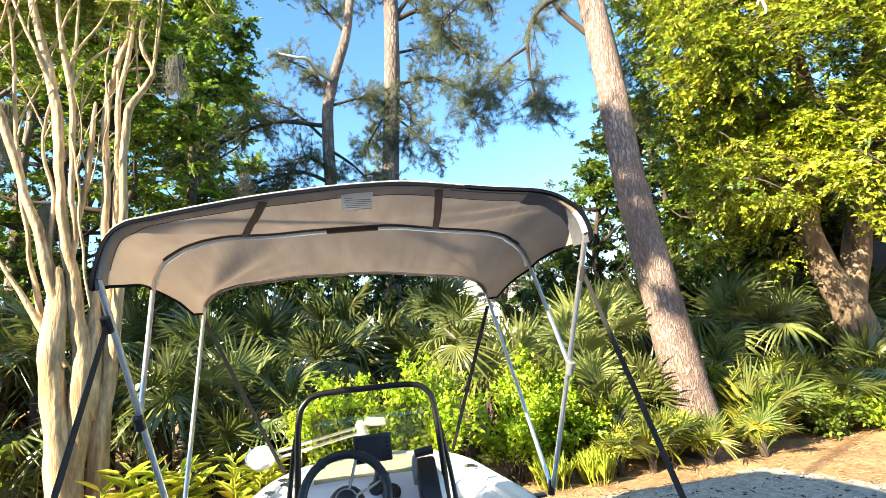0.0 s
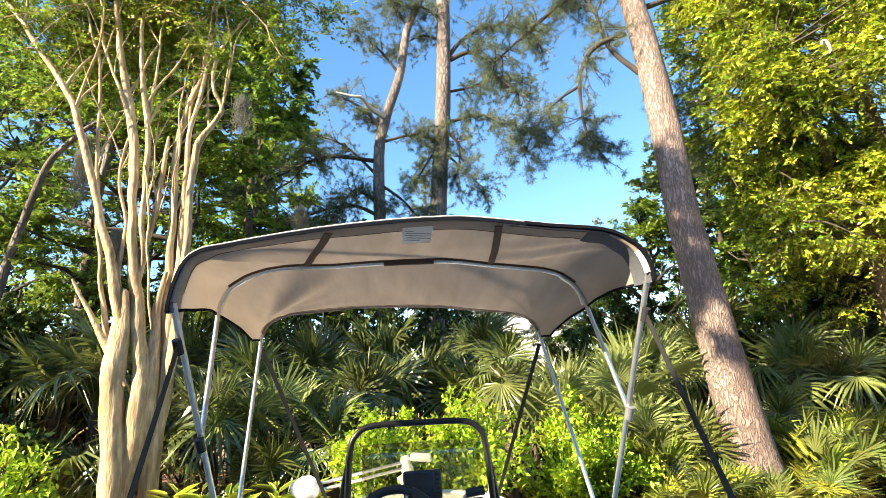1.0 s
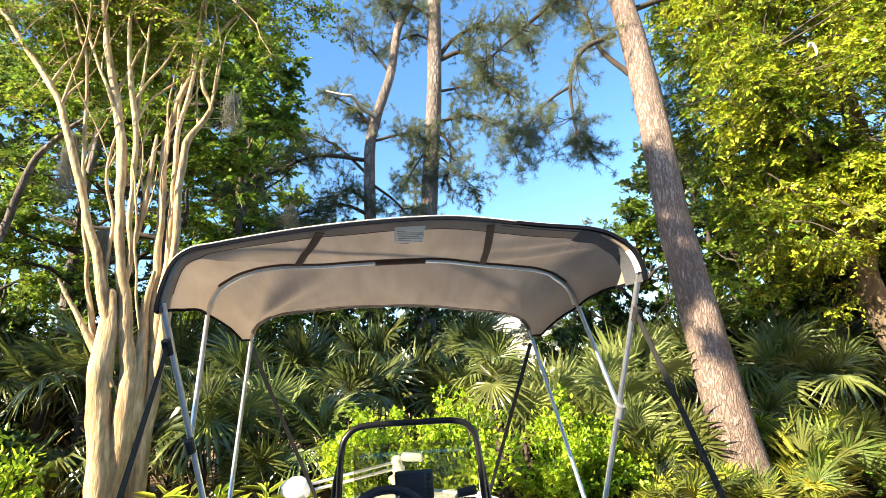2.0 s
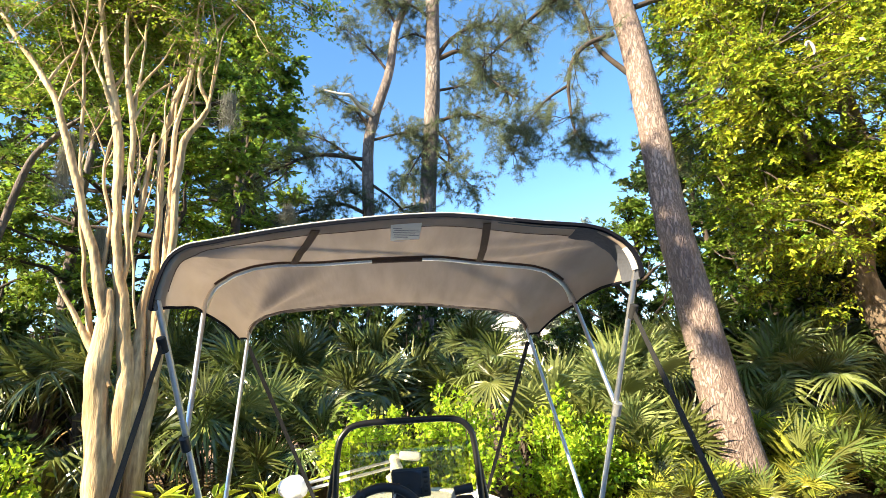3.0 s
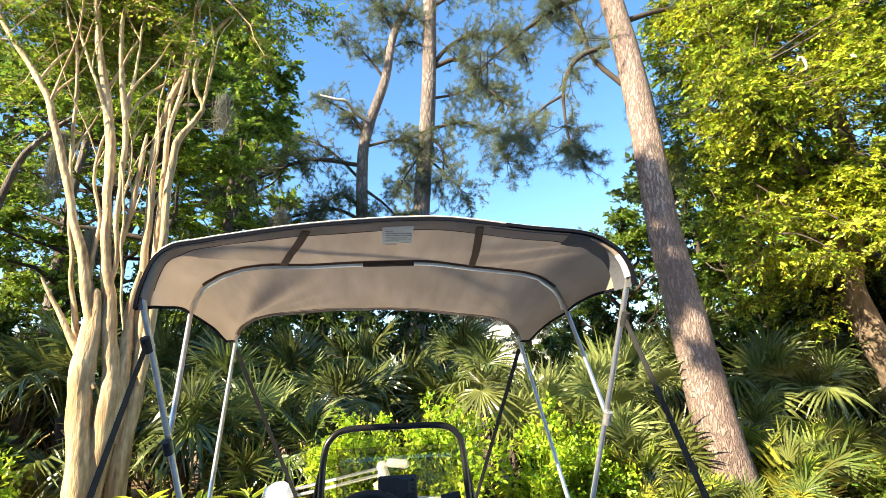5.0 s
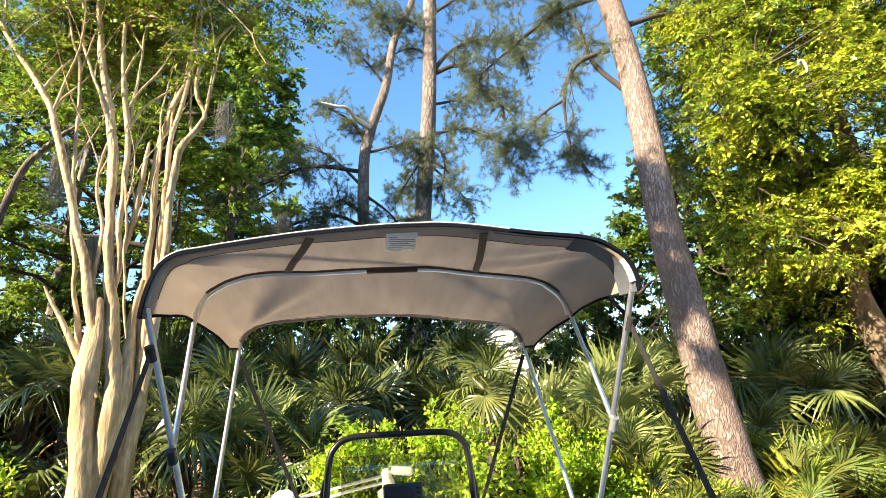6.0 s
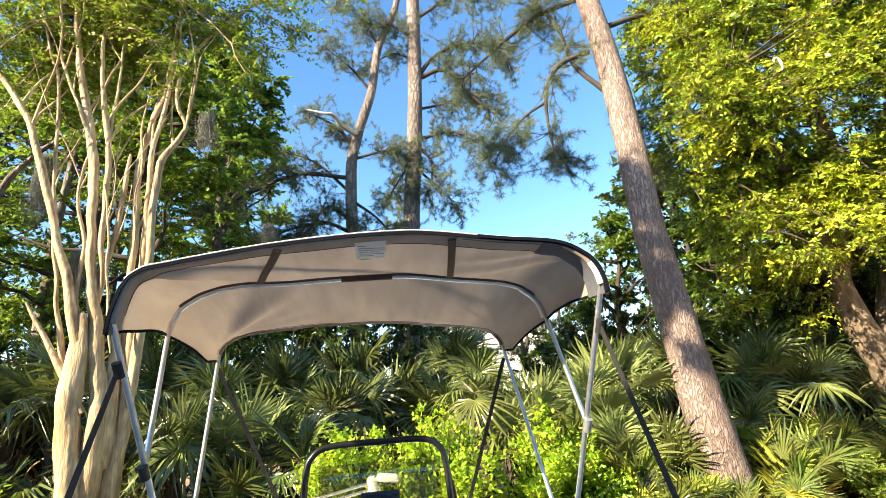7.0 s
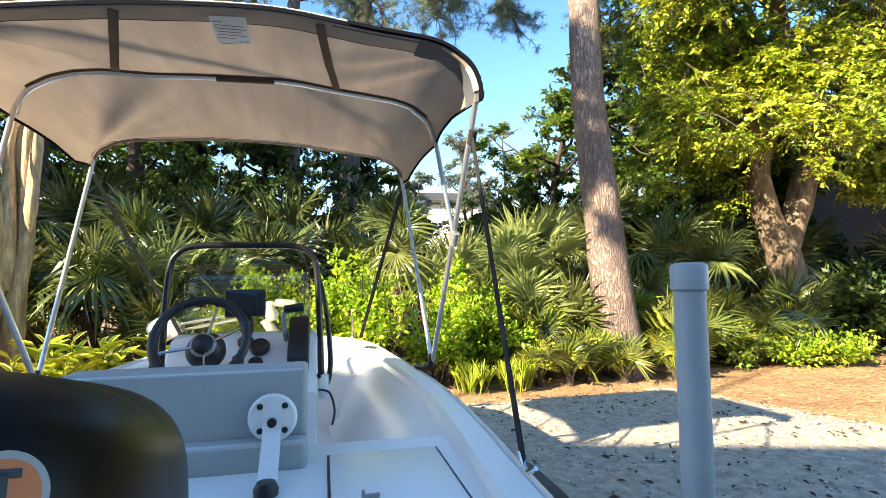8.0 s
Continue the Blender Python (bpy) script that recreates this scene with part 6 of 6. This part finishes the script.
crooked = pine("pine", [(-0.4, 12.3, -0.1), (-0.44, 12.2, 3.2), (-0.5, 12.0, 8.1), (-0.3, 12.0, 9.6), (0.18, 12.0, 11.2), (0.47, 12.0, 12.9), (1.06, 12.0, 14.4), (1.3, 12.0, 16.0)], (0.2, 0.09),
     (([(-0.53, 12.0, 8.3), (-1.99, 11.9, 8.4), (-3.23, 11.8, 7.8), (-4.1, 11.7, 7.3)], 0.07),
      ([(-0.51, 12.0, 7.0), (-1.18, 11.9, 7.35), (-1.7, 11.8, 6.6)], 0.07),
      ([(-0.5, 12.0, 6.6), (-1.3, 11.9, 6.9), (-2.4, 11.8, 6.6), (-3.3, 11.7, 6.0)], 0.06),
      ([(-0.5, 12.0, 7.8), (-1.5, 12.2, 8.9), (-2.6, 12.3, 9.4)], 0.05),
      ([(-0.36, 12.0, 9.24), (-0.86, 11.9, 9.9), (-1.55, 11.8, 10.3)], 0.07),
      ([(-0.45, 12.0, 8.9), (0.5, 11.9, 9.1), (1.2, 11.8, 8.9)], 0.05),
      ([(-0.5, 12.0, 7.6), (0.2, 11.9, 7.0), (0.7, 11.8, 6.3)], 0.05),
      ([(0.2, 12.0, 11.2), (-0.4, 11.9, 12.0), (-1.1, 11.8, 12.6)], 0.05),
      ([(0.5, 12.0, 12.9), (0.0, 11.9, 13.8), (-0.7, 11.8, 14.6)], 0.05)),
     rng, "crooked pine with a broken stub and dark boughs", FARBARK, 0.14, 28, 9, 0.0036, 12, 0.85)
part("broken_limb", Shape().tube(bend([(0.12, -0.35, 9.8), (-0.3, -0.8, 9.85), (-0.52, -1.1, 10.0), (-0.8, -1.2, 10.0), (-1.25, -1.2, 10.12)], 4), [0.09 - 0.0045 * k for k in range(17)], 8), BLEACHED, crooked, "bleached broken limb")
build_magnolia(rng)

# a young conifer far between the straight pines
pine("conifer", [(1.35, 20.0, -0.1), (1.35, 20.0, 6.14), (1.35, 20.0, 12.29)], (0.13, 0.02), (), rng, "young dark conifer between tall pines", FARBARK, 0.22, 26, 5, 0.006, 8, 0.5,
     high=[((1.35, 20.0, 12.29 - 0.35 * k), 0.05 + 0.055 * k, 5 + k) for k in range(9)])
# broad-leaved trees behind
for x, y, h, sp, base, leaf, cl, sz in (
        (-6.2, 9.2, 10.5, 3.6, 2.6, LEAF_GREEN, 130, (0.09, 0.052)), (-3.8, 11.6, 11.5, 2.6, 3.0, LEAF_GREEN, 90, (0.095, 0.055)), (-9.6, 9.8, 11.5, 4.0, 2.2, LEAF_GREEN, 120, (0.1, 0.056)),
        (-8.0, 14.5, 14.0, 4.6, 3.0, LEAF_DARK, 80, (0.16, 0.09)), (-12.5, 13.0, 14.0, 4.8, 2.5, LEAF_DARK, 70, (0.2, 0.11)), (-4.8, 17.5, 13.0, 4.2, 3.0, LEAF_GREEN, 70, (0.22, 0.12)),
        (-1.6, 15.5, 8.2, 3.0, 1.0, LEAF_DARK, 60, (0.2, 0.11)), (2.0, 16.5, 6.3, 2.6, 0.8, LEAF_DARK, 50, (0.2, 0.11)),
        (6.1, 9.6, 6.4, 1.9, 0.8, LEAF_GREEN, 90, (0.09, 0.045)), (7.6, 8.0, 5.6, 1.9, 0.5, LEAF_GREEN, 90, (0.09, 0.045)), (10.2, 8.6, 5.2, 1.9, 2.8, LEAF_DARK, 60, (0.13, 0.06)), (8.4, 10.5, 8.5, 3.2, 1.0, LEAF_DARK, 80, (0.15, 0.08)), (11.8, 12.5, 10.5, 3.6, 1.5, LEAF_DARK, 70, (0.17, 0.09)),
        (-3.4, 9.6, 12.6, 1.7, 8.2, LEAF_GREEN, 60, (0.11, 0.06)), (-4.4, 8.2, 11.0, 2.6, 4.6, LEAF_GREEN, 90, (0.1, 0.056)), (13.5, 5.4, 9.0, 3.4, 2.6, LEAF_GREEN, 70, (0.13, 0.07)), (11.2, 8.9, 6.6, 2.2, 2.6, LEAF_GREEN, 80, (0.12, 0.06)), (16.0, 13.5, 9.0, 4.2, 2.0, LEAF_DARK, 80, (0.17, 0.09))):
    broadleaf("broadleaf_tree", x, y, h, sp, base, leaf, DARKWOOD, rng, "leafy fresh green tree past the palms" if leaf is not LEAF_DARK else "dense dark green tree past the palms", clumps=cl, size=sz, group="trees past the palms")
# unseen trees added beside the house to dapple the palms, pine trunk and broad tree
broadleaf("broadleaf_tree", -9.8, 3.6, 8.2, 2.3, 3.6, LEAF_GREEN, DARKWOOD, rng, "unseen leafy tree added beside the house for dappled shade", clumps=60, per=90, size=(0.16, 0.09), group="trees past the palms")
broadleaf("broadleaf_tree", -7.0, -1.3, 12.6, 2.0, 8.6, LEAF_GREEN, DARKWOOD, rng, "unseen thin-crowned tree added beside the house for dappled shade", clumps=48, per=144, trunk_r=0.06, size=(0.16, 0.09), group="trees past the palms")
broadleaf("broadleaf_tree", -6.2, -3.0, 11.4, 1.7, 8.2, LEAF_GREEN, DARKWOOD, rng, "unseen thin-crowned tree added beside the house for dappled shade", clumps=18, per=144, trunk_r=0.06, size=(0.16, 0.09), group="trees past the palms")
# far trees wear the haze-tinted leaf colour
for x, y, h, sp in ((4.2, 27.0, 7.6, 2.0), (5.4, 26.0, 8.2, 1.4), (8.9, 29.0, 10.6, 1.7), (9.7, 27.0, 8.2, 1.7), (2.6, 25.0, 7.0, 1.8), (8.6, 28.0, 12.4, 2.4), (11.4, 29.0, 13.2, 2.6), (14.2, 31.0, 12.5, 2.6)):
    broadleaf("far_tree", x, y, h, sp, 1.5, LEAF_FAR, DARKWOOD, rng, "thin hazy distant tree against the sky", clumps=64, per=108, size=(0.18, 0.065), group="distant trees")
# dark shrubs at x 9 to 11.2, y 5.5 stand in for shaded palmettos
for x, y, r, h in ((-9.5, 7.6, 1.5, 3.8), (-7.6, 9.0, 1.6, 4.4), (-5.8, 9.4, 1.6, 4.8), (-4.0, 9.6, 1.6, 4.6), (-2.4, 9.8, 1.5, 4.7), (-1.0, 10.3, 1.5, 5.2), (0.3, 10.4, 1.5, 5.2), (1.3, 10.5, 1.0, 4.2), (5.6, 9.2, 1.2, 3.0), (6.7, 9.6, 1.4, 3.8), (4.5, 9.4, 1.3, 3.4), (5.0, 10.6, 1.4, 4.4), (5.9, 10.4, 1.3, 5.0), (7.2, 10.6, 1.5, 5.3), (8.5, 10.0, 1.4, 4.8), (9.0, 8.4, 1.5, 2.9), (10.8, 8.2, 1.4, 2.7), (11.6, 7.4, 1.2, 2.2), (9.0, 5.35, 0.8, 1.25), (10.1, 5.5, 0.9, 1.5), (11.2, 5.6, 0.9, 1.6), (-5.6, 5.4, 0.9, 1.7), (-12.0, 10.5, 2.0, 4.5), (-9.0, 13.0, 2.2, 5.4), (-6.0, 13.0, 2.2, 5.6), (-3.2, 13.4, 2.2, 5.6), (-0.6, 13.8, 1.9, 5.4), (-13.0, 6.5, 2.0, 4.5), (-8.6, 8.0, 1.4, 4.4), (-7.0, 7.9, 1.2, 3.8)):
    build_shrub("understorey_shrub", x, y, r, h, LEAF_DARK, rng, "dark green undergrowth under the trees", 6000, (0.135, 0.065), "undergrowth")
build_palmettos(rng)
for x, y, r, h in ((-0.15, 4.4, 0.75, 1.52), (0.75, 4.3, 0.62, 1.62), (1.75, 4.55, 0.72, 1.45), (2.35, 4.75, 0.45, 1.1)):
    build_shrub("lime_shrub", x, y, r, h, LEAF_BUSH, rng, "bright lime-green leafy shrub beyond the bow", 7000, (0.07, 0.036), "lime shrubs")
build_shrub("green_shrub", 6.5, 4.75, 0.4, 0.5, LEAF_GREEN, rng, "low green shrub beside the palmettos", 1300, (0.08, 0.045))
build_shrub("lime_shrub", -4.3, 4.3, 0.5, 1.5, LEAF_BUSH, rng, "green leafy shrub beside the crape myrtle", 2200, (0.09, 0.045))
for x, y, r in ((7.25, 4.6, 0.42), (7.85, 4.5, 0.45), (9.5, 4.2, 0.5), (10.4, 4.1, 0.5)):
    build_shrub("ground_cover", x, y, r, 0.42, LEAF_BUSH, rng, "low bright green ground cover", 1500, (0.07, 0.04), "ground cover")
for x, y in ((-2.4, 4.05), (-2.02, 4.15), (-1.3, 4.3)):
    build_blades("ginger", x, y + 0.15, 9, 0.74, 0.31, 0.062, LEAF_GINGER, rng, "yellow-striped ginger with long leaves", "ginger plant", "gingers")
for x, y in ((2.08, 4.15), (2.62, 4.12)):
    build_blades("sword_fern", x, y, 26, 0.16, 0.29, 0.024, LEAF_FERN, rng, "upright yellow-green sword fern", "fern", "ferns", tuft=8, spread=0.17, upright=0.72, droop=0.15)
hanging_moss(rng, ((-2.1, 4.4, 5.6, 0.6), (-5.0, 6.0, 5.6, 1.0), (-4.6, 6.5, 4.4, 0.9), (-1.6, 6.0, 4.6, 0.4), (-5.6, 7.0, 6.4, 1.1)))
solo("dead_limb_curl", Shape().tube(bend(curl, 2), [0.006 + 0.013 * math.sin(math.pi * (k + 1) / 23) for k in range(21)], 8), BLEACHED, "bleached curled dead limb caught among leaves", "dead wood")
for x, y, z in ((7.9, 5.3, 0.68), (7.4, 5.0, 0.5)):
    fl = thing("white_flower", (x, y, z), "white flower head above the ground cover", "flower", "white flowers")
    cc = rng.normal(size=(26, 3)) * np.array([0.04, 0.04, 0.015])
    part("petals", leaf_mesh("petals", cc, rng.normal(size=(26, 3)) * np.array([1, 1, 0.4]), np.array([0, 0, 1]) + rng.normal(size=(26, 3)) * 0.3, np.full(26, 0.06), np.full(26, 0.035), PETALS), PETALS, fl)
    part("stalk", Shape().tube([(0, 0, 0), (0.02, 0.02, -z)], 0.006, 5), LEAF_FERN, fl)
